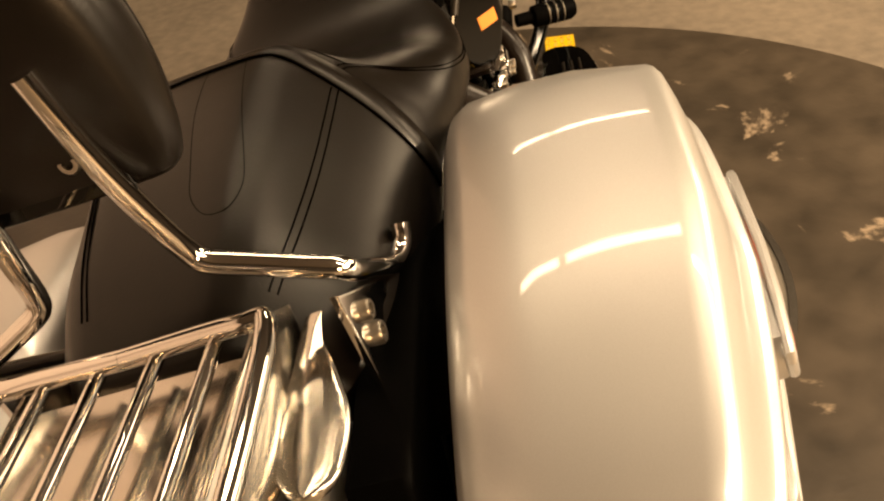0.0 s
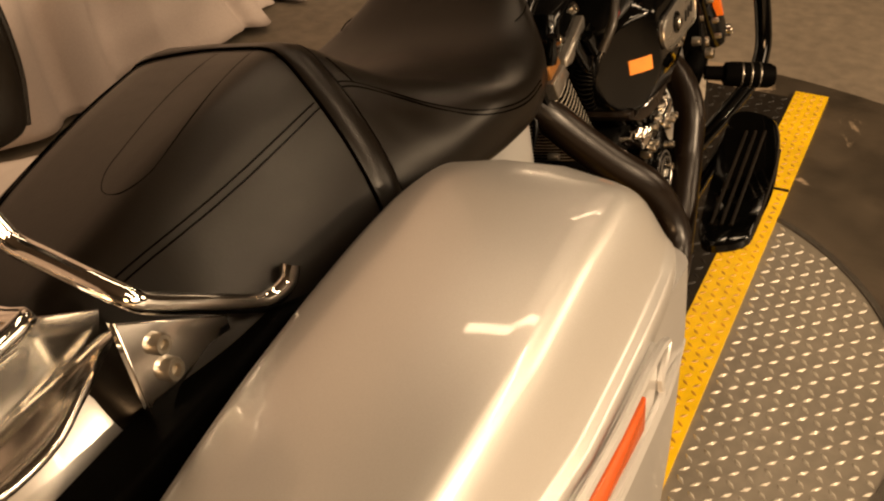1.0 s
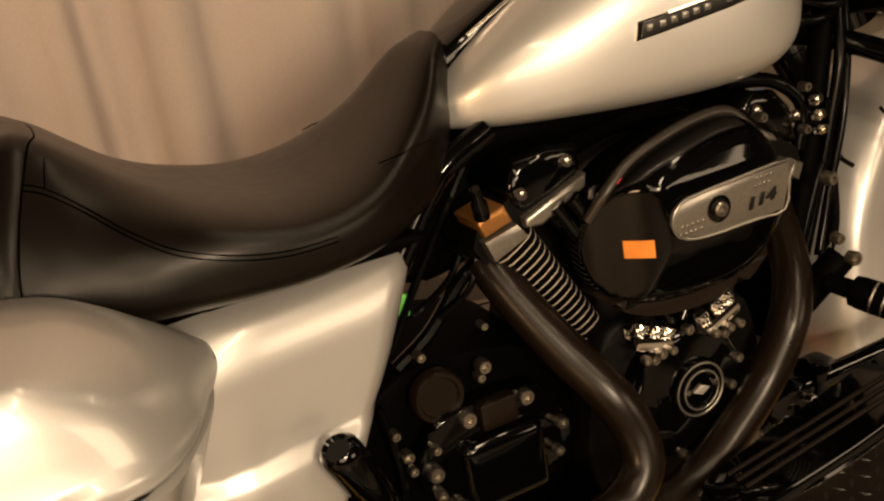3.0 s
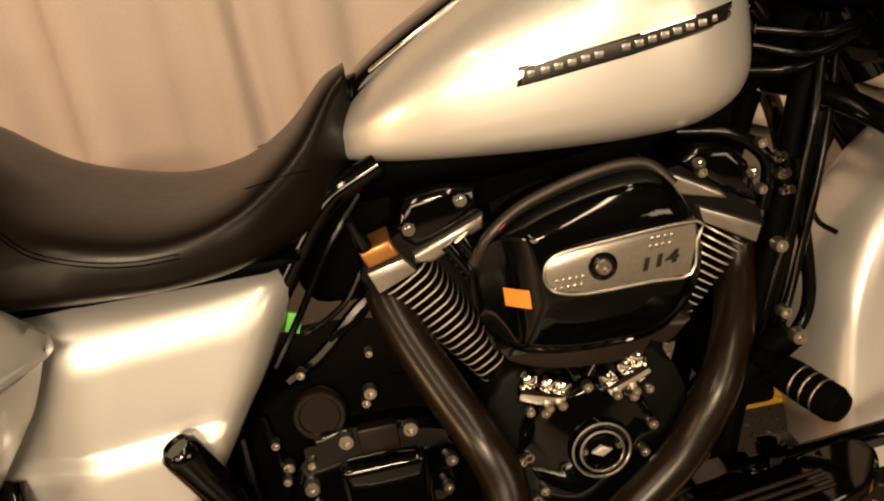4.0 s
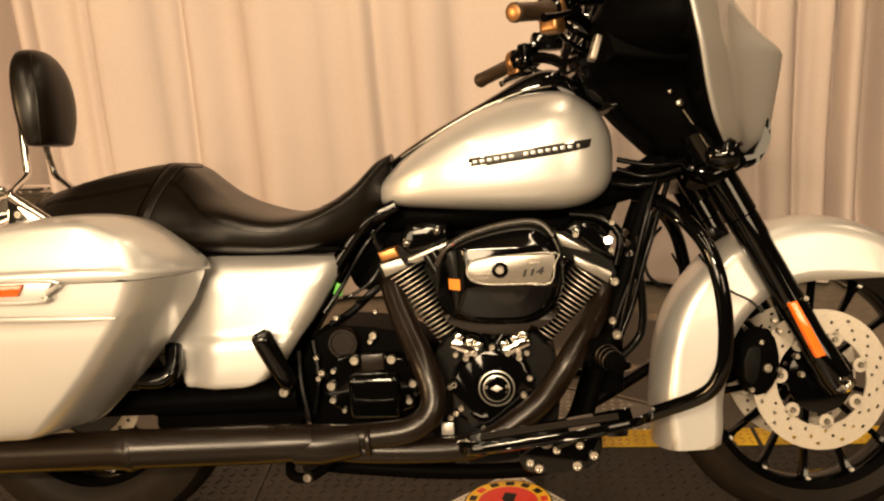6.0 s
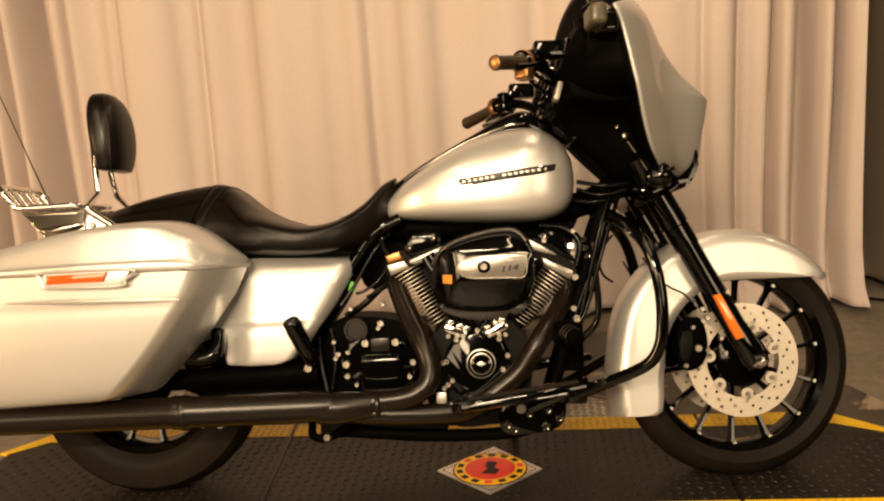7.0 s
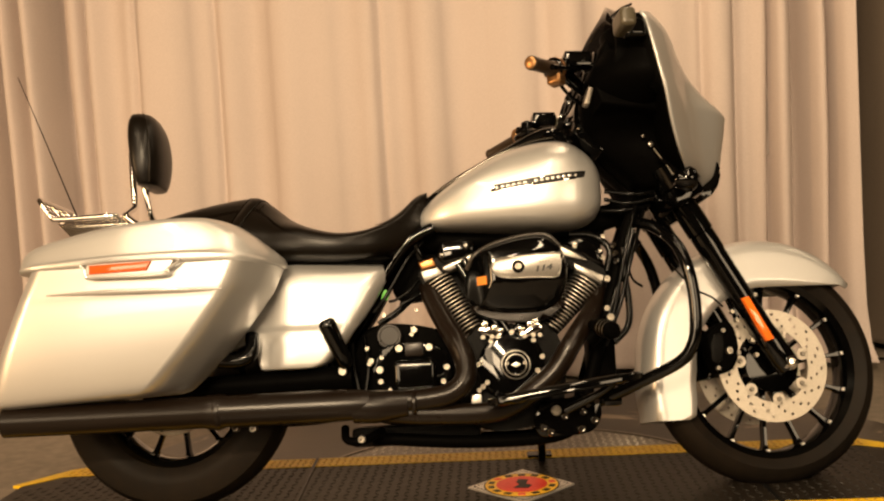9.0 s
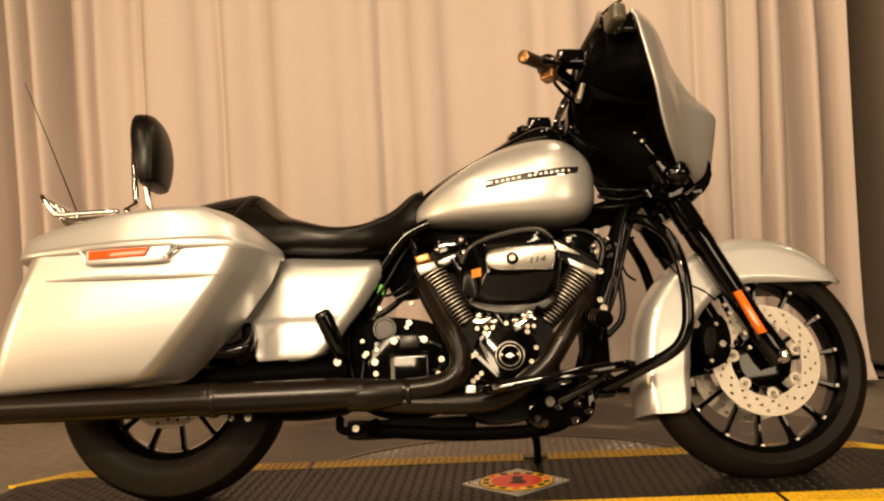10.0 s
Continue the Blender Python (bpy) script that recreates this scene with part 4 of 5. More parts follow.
rings = [[(0.948 + (x - 0.948) * 0.94, -0.07, 0.575 + (z - 0.575) * 0.94) for x, z in rounded(AC, 6)]]
AC_S, AC_Y = (0.2, 0.5, 0.78, 0.87, 0.925, 0.965, 0.99, 1.0), (-0.204, -0.203, -0.200, -0.196, -0.189, -0.178, -0.165, -0.150)
for s, y in [(1.0, -0.10), (1.0, -0.12)] + [(float(s), float(np.interp(s, AC_S, AC_Y))) for s in (1.0, 0.99, 0.965, 0.925, 0.87, 0.82, 0.78, 0.74, 0.70, 0.66, 0.63, 0.60, 0.575, 0.555, 0.54, 0.525, 0.51, 0.495, 0.48, 0.46, 0.42, 0.3, 0.2)]:
    ring = []
    for x, z in rounded(AC, 6):
        x, z = 0.948 + (x - 0.948) * s, 0.575 + (z - 0.575) * s
        ring.append((x, max(ac_shelf(x), y + ac_y(z)) if y < -0.11 else y, z))
    rings.append(ring)
ac = part("air_cleaner", loft(rings), GLOSS, engine, "gloss black air cleaner cover with a machined insert", sharp=75)
part("top_trim", tube([(x, max(ac_shelf(x), -0.150 + ac_y(z)), z + 0.002) for x, z in AC[1:9]], 0.0072, 10), TRIM, ac, "worn grey trim band")
part("breather_band", slab(rounded([(0.825, 0.500), (0.85, 0.474), (0.90, 0.458), (0.96, 0.453), (1.012, 0.457), (1.048, 0.478), (1.062, 0.505), (0.94, 0.495)], 3), -0.09, -0.166, 0.015, 4), PIPE, ac)
INS = [(0.883, 0.589), (0.885, 0.600), (0.891, 0.608), (0.907, 0.615), (0.965, 0.619), (1.062, 0.621), (1.060, 0.599), (1.05, 0.561), (1.005, 0.561), (0.931, 0.562), (0.898, 0.569), (0.887, 0.578)]
ins = part("insert_plate", slab(INS, -0.192, -0.2085, 0.003, 2), INSERT, ac, "machined alloy insert with dimples")
part("insert_rim", tube([(x, -0.2085, z) for x, z in [*INS, INS[0]]], 0.0018, 8, 3), INSERT, ac)
part("screw_recess", lathe([(0.0165, 0), (0.0165, 0.0035), (0.0135, 0.004), (0.0135, 0.002), (0, 0.002)], (0.950, -0.2075, 0.591), (0, -1, 0), 24), GLOSS, ins)
part("centre_screw", lathe([(0.0095, 0), (0.0095, 0.007), (0.0075, 0.009), (0.005, 0.009), (0.0045, 0.004), (0, 0.004)], (0.950, -0.208, 0.591), (0, -1, 0), 20), CAST, ins)
for k in range(9):
    for j in range(2):
        part("dimple", lathe([(0.0024, 0), (0.0024, 0.0006), (0.001, 0.0012)], (0.894 + 0.0075 * k + 0.003 * j + (0.075 if k > 4 else 0), -0.2083, 0.574 + 0.009 * j + (0.028 if k > 4 else 0)), (0, -1, 0), 8), CAST, ins)
text = bpy.data.curves.new("displacement_number", "FONT")
text.body, text.size, text.extrude, text.shear = "114", 0.0186, 0.0008, 0.25
text.offset = 0.0007
number = new("displacement_number", text)
number.matrix_local = pose(0.990, -0.2095, 0.5755, 90, 0, 0) @ pose(0, 0, 0, 0, 0, 6) @ Matrix.Diagonal((1.65, 1, 1, 1))
number.data.materials.append(INK)
number.parent = ins
part("warning_label", slab([(0.848, 0.640), (0.887, 0.657), (0.890, 0.651), (0.851, 0.633)], -0.148, -0.1565, 0.0005), PRINT_RED, ac, "orange-red warning label")
sticker = []
for k in range(7):
    x = 0.842 + 0.0042 * k
    sticker.append([(x, ac_shelf(x) + o, z) for o, z in ((-0.0015, 0.551), (-0.0015, 0.573), (0.003, 0.573), (0.003, 0.551))])
part("orange_label", loft(sticker), ORANGE, ac, "plain orange label on the cover")
part("intake_runner", tube([(0.87, -0.02, 0.60), (0.95, -0.03, 0.62), (1.03, -0.02, 0.60)], 0.035, 16), CAST, engine)

# gearbox
gear = part("gearbox", slab(rounded([(0.52, 0.44), (0.60, 0.47), (0.75, 0.44), (0.80, 0.36), (0.78, 0.24), (0.66, 0.20), (0.54, 0.22), (0.49, 0.32)]), 0.12, -0.085, 0.012), SATIN, bike, "black gearbox with bright cover bolts")
part("clutch_cover", slab(rounded([(0.556, 0.36), (0.58, 0.39), (0.60, 0.412), (0.72, 0.408), (0.745, 0.38), (0.765, 0.345), (0.755, 0.30), (0.72, 0.283), (0.60, 0.287), (0.565, 0.31)]), -0.08, -0.118, 0.008, 3), GLOSS, gear)
part("release_cover", box((0.667, -0.118, 0.320), (0.112, 0.034, 0.098), 0.016, seg=4), GLOSS, gear, "gloss black square release cover")
part("cover_bar", box((0.667, -0.120, 0.396), (0.050, 0.022, 0.036), 0.005), PIPE, gear)
for x, z, r in ((0.627, 0.400, 0.0105), (0.707, 0.400, 0.0105), (0.574, 0.346, 0.0105), (0.751, 0.346, 0.0085), (0.576, 0.315, 0.0075), (0.741, 0.309, 0.0075), (0.60, 0.292, 0.006), (0.547, 0.363, 0.006), (0.628, 0.296, 0.006), (0.707, 0.292, 0.006), (0.58, 0.378, 0.006)):
    bolt(gear, (x, -0.121, z), r=r, h=0.008)
for x, z, r in ((0.589, 0.491, 0.006), (0.675, 0.501, 0.005), (0.55, 0.371, 0.008), (0.667, 0.449, 0.009), (0.660, 0.437, 0.006), (0.54, 0.405, 0.006)):
    bolt(gear, (x, -0.098, z), r=r, h=0.012)
part("oil_cap", lathe([(0.034, 0), (0.034, 0.012), (0.031, 0.016), (0.026, 0.016), (0.024, 0.013), (0, 0.013)], (0.601, -0.098, 0.435), (0, -1, 0), 32), PIPE, gear, "satin black oil filler cap")
part("tag", box((0.592, -0.075, 0.548), (0.018, 0.006, 0.026), 0.001, Matrix.Rotation(radians(20), 4, "Y")), GREEN, bike, "small green plastic tag")
for pts, r in (([(0.70, -0.07, 0.69), (0.655, -0.085, 0.64), (0.60, -0.08, 0.555), (0.56, -0.09, 0.50)], 0.005), ([(0.69, -0.06, 0.60), (0.66, -0.07, 0.56), (0.62, -0.07, 0.535), (0.60, -0.075, 0.53)], 0.004), ([(0.71, -0.06, 0.60), (0.68, -0.08, 0.545), (0.63, -0.085, 0.52)], 0.004), ([(0.74, -0.05, 0.57), (0.68, -0.06, 0.55), (0.62, -0.07, 0.50), (0.57, -0.07, 0.47)], 0.009), ([(0.53, -0.09, 0.44), (0.54, -0.10, 0.36), (0.53, -0.11, 0.28)], 0.006), ([(0.50, -0.10, 0.42), (0.505, -0.115, 0.35), (0.52, -0.12, 0.27)], 0.007)):
    part("cable", tube(pts, r, 8), HOSE, bike)

for x, z in ((0.842, 0.35), (0.844, 0.29)):
    bolt(engine, (x, -0.15, z), r=0.007, h=0.02)
part("drain_tab", box((0.825, -0.165, 0.258), (0.026, 0.012, 0.026), 0.003), ALLOY, engine, "bright metal tab")

# exhaust
exhaust = part("exhaust_pipe", tube([(0.708, -0.070, 0.565), (0.711, -0.082, 0.552), (0.717, -0.094, 0.535), (0.733, -0.118, 0.498), (0.760, -0.155, 0.445), (0.785, -0.190, 0.400), (0.802, -0.207, 0.352), (0.799, -0.220, 0.310), (0.770, -0.226, 0.281), (0.72, -0.230, 0.268), (0.62, -0.235, 0.262), (0.52, -0.24, 0.26)], [0.025, 0.027, 0.027, 0.027], 20), PIPE, bike, "satin black exhaust with long muffler")
part("front_header", tube([(1.168, -0.055, 0.555), (1.155, -0.075, 0.505), (1.135, -0.115, 0.468), (1.108, -0.155, 0.432), (1.075, -0.178, 0.387), (1.032, -0.180, 0.324), (0.978, -0.184, 0.279), (0.915, -0.190, 0.240), (0.84, -0.20, 0.224), (0.68, -0.215, 0.228), (0.58, -0.225, 0.24)], [0.025, 0.0265, 0.0265, 0.0265], 20), PIPE, exhaust)
part("collector_shield", loft([[(x, y0 + 0.046 * w * math.sin(a), z + h * math.cos(a)) for a in (2 * math.pi * k / 24 for k in range(24))] for x, y0, z, w, h in ((0.655, -0.236, 0.256, 0.66, 0.031), (0.63, -0.238, 0.255, 0.75, 0.035), (0.575, -0.242, 0.252, 0.92, 0.041), (0.52, -0.246, 0.254, 0.90, 0.0405))]), PIPE, exhaust)
part("muffler", lathe([(0.034, -0.50), (0.038, -0.497), (0.0395, 0.0), (0.0425, 0.008), (0.0425, 0.045), (0.0395, 0.055), (0.0405, 0.30), (0.038, 0.38), (0.034, 0.41)], (0.15, -0.27, 0.258), (1, -0.0 + 0.05, 0.004), 28), PIPE, exhaust, "long black slip-on muffler")
part("clamp", lathe([(0.043, 0), (0.0445, 0.004), (0.0445, 0.014), (0.043, 0.018)], (0.175, -0.269, 0.257), (1, 0.05, 0), 28), PIPE, exhaust)
part("clamp", lathe([(0.0285, 0), (0.031, 0.003), (0.031, 0.009), (0.0285, 0.012)], (0.665, -0.236, 0.258), (1, 0, 0), 28), PIPE, exhaust)
for x, z in ((0.531, 0.172), (0.21, 0.215), (0.255, 0.212)):
    bolt(exhaust, (x, -0.20, z), r=0.010, h=0.012, mat=CAST)
part("pipe_bracket", tube([(0.58, -0.15, 0.19), (0.53, -0.19, 0.168), (0.49, -0.18, 0.172), (0.48, -0.14, 0.20)], 0.011, 10), SATIN, exhaust)
bolt(engine, (1.180, -0.15, 0.553), r=0.009, h=0.012)
part("plug_cap", lathe([(0.010, 0), (0.010, 0.02), (0.006, 0.03), (0.006, 0.045)], (0.695, -0.11, 0.635), (-0.3, -0.4, 1), 12), GLOSS, engine)

# foot controls
peg = part("passenger_peg", lathe([(0.014, -0.012), (0.020, 0.0), (0.0215, 0.03), (0.0235, 0.105), (0.0225, 0.116), (0.017, 0.122), (0.013, 0.118), (0, 0.118)], (0.490, -0.172, 0.368), (-0.36, -0.24, 0.90), 24), GLOSS, bike, "folded gloss black passenger footpeg")
part("peg_mount", tube([(0.50, -0.09, 0.34), (0.485, -0.14, 0.345), (0.482, -0.18, 0.40)], 0.016, 12), SATIN, bike)
bolt(bike, (0.482, -0.165, 0.346), r=0.011, h=0.010)
bolt(bike, (0.476, -0.15, 0.405), r=0.010, h=0.008, mat=CAST)
BOARD = [(0.852, -0.262), (0.868, -0.305), (0.91, -0.318), (1.08, -0.320), (1.20, -0.298), (1.24, -0.25), (1.232, -0.212), (1.15, -0.212), (0.93, -0.228), (0.87, -0.238)]
for sgn in (1, -1):
    bm = bmesh.new()
    rows = []
    for dz, s in ((-0.018, 0.9), (-0.014, 0.99), (0.0, 1.0), (0.004, 0.97)):
        cx, cy = 1.04, -0.25
        rows.append([(cx + (x - cx) * s, sgn * (cy + (y - cy) * s), 0.262 + 0.13 * (x - 0.9) + dz) for x, y in rounded(BOARD, 4)])
    board = part("floorboard", add_loft(bm, rows), GLOSS, bike, "black rider floorboard with ribbed rubber tread")
    for k in range(3):
        y = -0.250 - 0.016 * k
        part("tread_rib", tube([(0.90, sgn * y, 0.267 + 0.13 * 0.0), (1.04, sgn * y, 0.267 + 0.13 * 0.14), (1.17, sgn * y, 0.267 + 0.13 * 0.27)], 0.003, 8), RUBBER, board)
    part("board_edge", tube([(0.872, sgn * -0.302, 0.245), (1.0, sgn * -0.319, 0.263), (1.14, sgn * -0.31, 0.28)], 0.005, 8), GLOSS, board)
mount = part("brake_mount", slab(rounded([(0.985, 0.24), (1.06, 0.252), (1.135, 0.258), (1.142, 0.20), (1.12, 0.168), (1.08, 0.157), (0.99, 0.155), (0.97, 0.19)]), -0.11, -0.15, 0.006), GLOSS, bike, "black brake pedal mount with many bright bolts")
for x, z, r in ((1.028, 0.221, 0.014), (1.049, 0.205, 0.009), (0.993, 0.179, 0.009), (1.011, 0.167, 0.010), (1.065, 0.227, 0.007), (1.097, 0.214, 0.009), (1.108, 0.231, 0.007), (1.125, 0.192, 0.010), (1.09, 0.171, 0.011), (1.132, 0.24, 0.008)):
    bolt(mount, (x, -0.152, z), r=r, h=0.009, mat=CAST if r > 0.012 else CHROME)
part("brake_pedal", tube([(1.05, -0.17, 0.22), (1.14, -0.20, 0.262), (1.19, -0.22, 0.30)], [0.012, 0.010, 0.009], 10), GLOSS, bike)
part("master_cylinder", tube([(1.12, -0.155, 0.395), (1.18, -0.17, 0.445)], [0.022, 0.020], 16), SATIN, bike)
bolt(bike, (1.178, -0.19, 0.45), r=0.010, h=0.010)
bolt(bike, (1.172, -0.17, 0.475), r=0.008, h=0.010)
part("highway_peg", lathe([(0.012, -0.03), (0.013, 0), (0.020, 0.004), (0.0215, 0.015), (0.0215, 0.078), (0.017, 0.088), (0.008, 0.090)], (1.140, -0.222, 0.427), (0.36, -0.9, -0.22), 24), SATIN, bike, "black rubber highway peg with bright rings")
for k in (0.03, 0.045, 0.06):
    part("peg_ring", lathe([(0.0218, 0), (0.0224, 0.0015), (0.0218, 0.003)], (1.140 + 0.362 * k, -0.222 - 0.905 * k, 0.427 - 0.221 * k), (0.36, -0.9, -0.22), 24, True), CAST, bike)

# engine guard
part("engine_guard", tube([(1.245, 0.0, 0.72), (1.275, -0.07, 0.712), (1.315, -0.16, 0.68), (1.352, -0.215, 0.63), (1.372, -0.235, 0.57), (1.382, -0.24, 0.50), (1.382, -0.242, 0.43), (1.372, -0.24, 0.375), (1.34, -0.225, 0.33), (1.25, -0.18, 0.285), (1.16, -0.13, 0.245), (1.10, -0.10, 0.225)], 0.0155, 16), GLOSS, bike, "gloss black tubular engine guard")
part("engine_guard", tube([(1.245, 0.0, 0.72), (1.275, 0.07, 0.712), (1.315, 0.16, 0.68), (1.352, 0.215, 0.63), (1.372, 0.235, 0.57), (1.382, 0.24, 0.50), (1.382, 0.242, 0.43), (1.372, 0.24, 0.375), (1.34, 0.225, 0.33), (1.25, 0.18, 0.285), (1.16, 0.13, 0.245), (1.10, 0.10, 0.225)], 0.0155, 16), GLOSS, bike, "gloss black tubular engine guard")
part("guard_clamp", box((1.175, -0.125, 0.25), (0.05, 0.05, 0.05), 0.012), GLOSS, bike)
for pts, r in (([(1.30, -0.06, 0.80), (1.26, -0.10, 0.70), (1.23, -0.105, 0.59), (1.20, -0.10, 0.47), (1.17, -0.10, 0.38)], 0.007), ([(1.32, -0.05, 0.79), (1.285, -0.09, 0.70), (1.25, -0.11, 0.60), (1.22, -0.11, 0.50), (1.19, -0.12, 0.43)], 0.006), ([(1.285, -0.09, 0.655), (1.268, -0.10, 0.638), (1.252, -0.10, 0.610), (1.248, -0.10, 0.580), (1.257, -0.10, 0.552), (1.280, -0.10, 0.533)], 0.0035), ([(1.265, -0.10, 0.69), (1.245, -0.10, 0.621), (1.219, -0.10, 0.551), (1.192, -0.10, 0.482), (1.166, -0.10, 0.411)], 0.008), ([(1.235, -0.10, 0.64), (1.236, -0.10, 0.565), (1.240, -0.10, 0.508), (1.240, -0.10, 0.459), (1.229, -0.10, 0.424), (1.193, -0.11, 0.389)], 0.009), ([(1.20, -0.08, 0.80), (1.27, -0.10, 0.785), (1.33, -0.09, 0.79)], 0.006), ([(1.20, -0.07, 0.78), (1.26, -0.09, 0.762), (1.33, -0.08, 0.775)], 0.006), ([(1.19, -0.06, 0.75), (1.25, -0.08, 0.745), (1.32, -0.06, 0.76)], 0.008), ([(1.10, -0.06, 0.69), (1.16, -0.08, 0.68), (1.20, -0.09, 0.64), (1.19, -0.09, 0.58)], 0.010)):
    part("cable", tube(pts, r, 10), HOSE, bike)
for k in range(3):
    part("wiring_clip", lathe([(0.008, 0), (0.009, 0.008), (0.006, 0.016)], (1.205 + 0.004 * k, -0.10, 0.645 - 0.022 * k), (0.4, -1, 0.3), 12), CHROME, bike)
part("voltage_box", box((1.165, 0.0, 0.42), (0.07, 0.15, 0.24), 0.012), SATIN, bike)
part("side_stand", tube([(0.98, 0.10, 0.19), (1.0, 0.20, 0.13), (1.005, 0.28, 0.075), (1.0, 0.33, 0.066)], [0.014, 0.012, 0.011], 12), GLOSS, bike, "gloss black side stand folded out to the floor")
part("stand_foot", box((1.0, 0.345, 0.079), (0.075, 0.05, 0.012), 0.005, Matrix.Rotation(radians(12), 4, "X")), GLOSS, bike)

# ---- front end ----
for sgn in (-1, 1):
    # brake disc with drilled holes
    bm = bmesh.new()
    seg, radii = 96, [0.098, 0.107, 0.114, 0.120, 0.127, 0.133, 0.140, 0.150]
    cells = {}
    for y in (0, 1):
        for i, r in enumerate(radii):
            for k in range(seg):
                a = 2 * math.pi * k / seg
                cells[y, i, k] = bm.verts.new((1.625 + r * math.cos(a), sgn * (0.076 + 0.005 * y), 0.32 + r * math.sin(a)))
    hole = {(1, 0), (3, 1), (5, 2)}
    for i in range(len(radii) - 1):
        for k in range(seg):
            if (i, k % 6 // 2) in hole and k % 2 == 0:
                continue
            for y in (0, 1):
                bm.faces.new([cells[y, p, q % seg] for p, q in ((i, k), (i + 1, k), (i + 1, k + 1), (i, k + 1))])
    for i in (0, len(radii) - 1):
        for k in range(seg):
            bm.faces.new([cells[y, i, q % seg] for y, q in ((0, k), (1, k), (1, k + 1), (0, k + 1))])
    disc = part("brake_disc", bm, STEEL, front_wheel, "drilled steel brake disc", xf=WHEEL, sharp=30)
    part("disc_carrier", lathe([(0.04, 0.0), (0.072, 0.0), (0.072, 0.006), (0.04, 0.010)], (1.625, sgn * 0.07, 0.32), (0, sgn, 0), 40), GLOSS, disc, xf=WHEEL)
    for k in range(7):
        a = 2 * math.pi * k / 7 + 0.3
        p = Vector((1.625 + 0.090 * math.cos(a), sgn * 0.076, 0.32 + 0.090 * math.sin(a)))
        part("disc_lobe", lathe([(0.016, 0), (0.016, 0.005)], p, (0, sgn, 0), 16), STEEL, disc, xf=WHEEL)
        bolt(disc, p + Vector((0, sgn * 0.006, 0)), (0, sgn, 0), 0.0065, 0.006, CAST, WHEEL)
    # caliper
    cal = part("brake_caliper", slab(rounded([(1.434, 0.374), (1.444, 0.41), (1.472, 0.434), (1.497, 0.436), (1.51, 0.398), (1.511, 0.356), (1.497, 0.316), (1.463, 0.300), (1.446, 0.322)]), sgn * 0.06, sgn * 0.123, 0.008, 3), SATIN, bike, "satin black four-piston brake caliper", xf=FORK)
    part("caliper_face", slab([(1.476, 0.400), (1.464, 0.406), (1.447, 0.401), (1.437, 0.375), (1.438, 0.334), (1.453, 0.323), (1.467, 0.338), (1.469, 0.373)], sgn * 0.12, sgn * 0.127, 0.003, 2), WRINKLE, cal, xf=FORK)
    bolt(cal, (1.485, sgn * 0.124, 0.358), (0, sgn, 0), 0.010, 0.008, CAST, FORK)
    for x, z in ((1.475, 0.412), (1.451, 0.314), (1.511, 0.352)):
        bolt(cal, (x, sgn * 0.124, z), (0, sgn, 0), 0.006, 0.006, CAST, FORK)
    for x, z in ((1.497, 0.458), (1.507, 0.436), (1.565, 0.50), (1.541, 0.381), (1.55, 0.343)):
        bolt(cal, (x, sgn * 0.140, z), (0, sgn, 0), 0.006, 0.010, BOLT, FORK)
    part("axle_nut", lathe([(0.022, -0.02), (0.022, 0.0), (0.014, 0.004), (0.014, 0.014), (0.008, 0.016), (0.006, 0.008), (0, 0.008)], (1.638, sgn * 0.145, 0.322), (0, sgn, 0), 24), CHROME, bike, xf=FORK)
    part("axle_lug", box((1.632, sgn * 0.125, 0.335), (0.05, 0.045, 0.07), 0.014, Matrix.Rotation(radians(-28), 4, "Y")), GLOSS, bike, xf=FORK)
    part("fork_reflector", slab([(1.525, 0.492), (1.543, 0.496), (1.599, 0.382), (1.579, 0.377)], sgn * 0.13, sgn * 0.1565, 0.002, 2), AMBER, bike, "amber fork reflector", xf=FORK)
    part("brake_line", tube([(1.36, sgn * 0.10, 0.60), (1.397, sgn * 0.12, 0.541), (1.421, sgn * 0.125, 0.518), (1.454, sgn * 0.128, 0.50), (1.48, sgn * 0.13, 0.474)], 0.0028, 8), HOSE, bike, xf=FORK)
    part("fork_bolt", lathe([(0.016, 0), (0.016, 0.008), (0.011, 0.012), (0.008, 0.012), (0.007, 0.006), (0, 0.006)], (1.398, sgn * 0.152, 0.775), (0.2, sgn, 0.1), 20), CHROME, bike, xf=FORK)
    part("turn_signal", lathe([(0.014, 0), (0.024, 0.01), (0.033, 0.03), (0.034, 0.045), (0.028, 0.056), (0, 0.06)], (1.336, sgn * 0.195, 0.783), (1, 0.0, 0.06), 24), GLOSS, bike, "gloss black turn signal", xf=STEER)
    part("signal_arm", tube([(1.37, sgn * 0.10, 0.785), (1.355, sgn * 0.18, 0.783)], 0.012, 12), GLOSS, bike, xf=STEER)
    part("fork_cover", loft([[(x + 0.05 * math.cos(a), sgn * (0.12 + 0.05 * math.sin(a)), z + 0.02 * math.cos(a)) for a in (2 * math.pi * k / 20 for k in range(20))] for x, z in ((1.385, 0.79), (1.370, 0.82), (1.358, 0.845))]), GLOSS, bike, xf=STEER)
part("triple_tree", box((1.385, 0, 0.765), (0.10, 0.30, 0.05), 0.015, Matrix.Rotation(radians(-28), 4, "Y")), GLOSS, bike, xf=STEER)

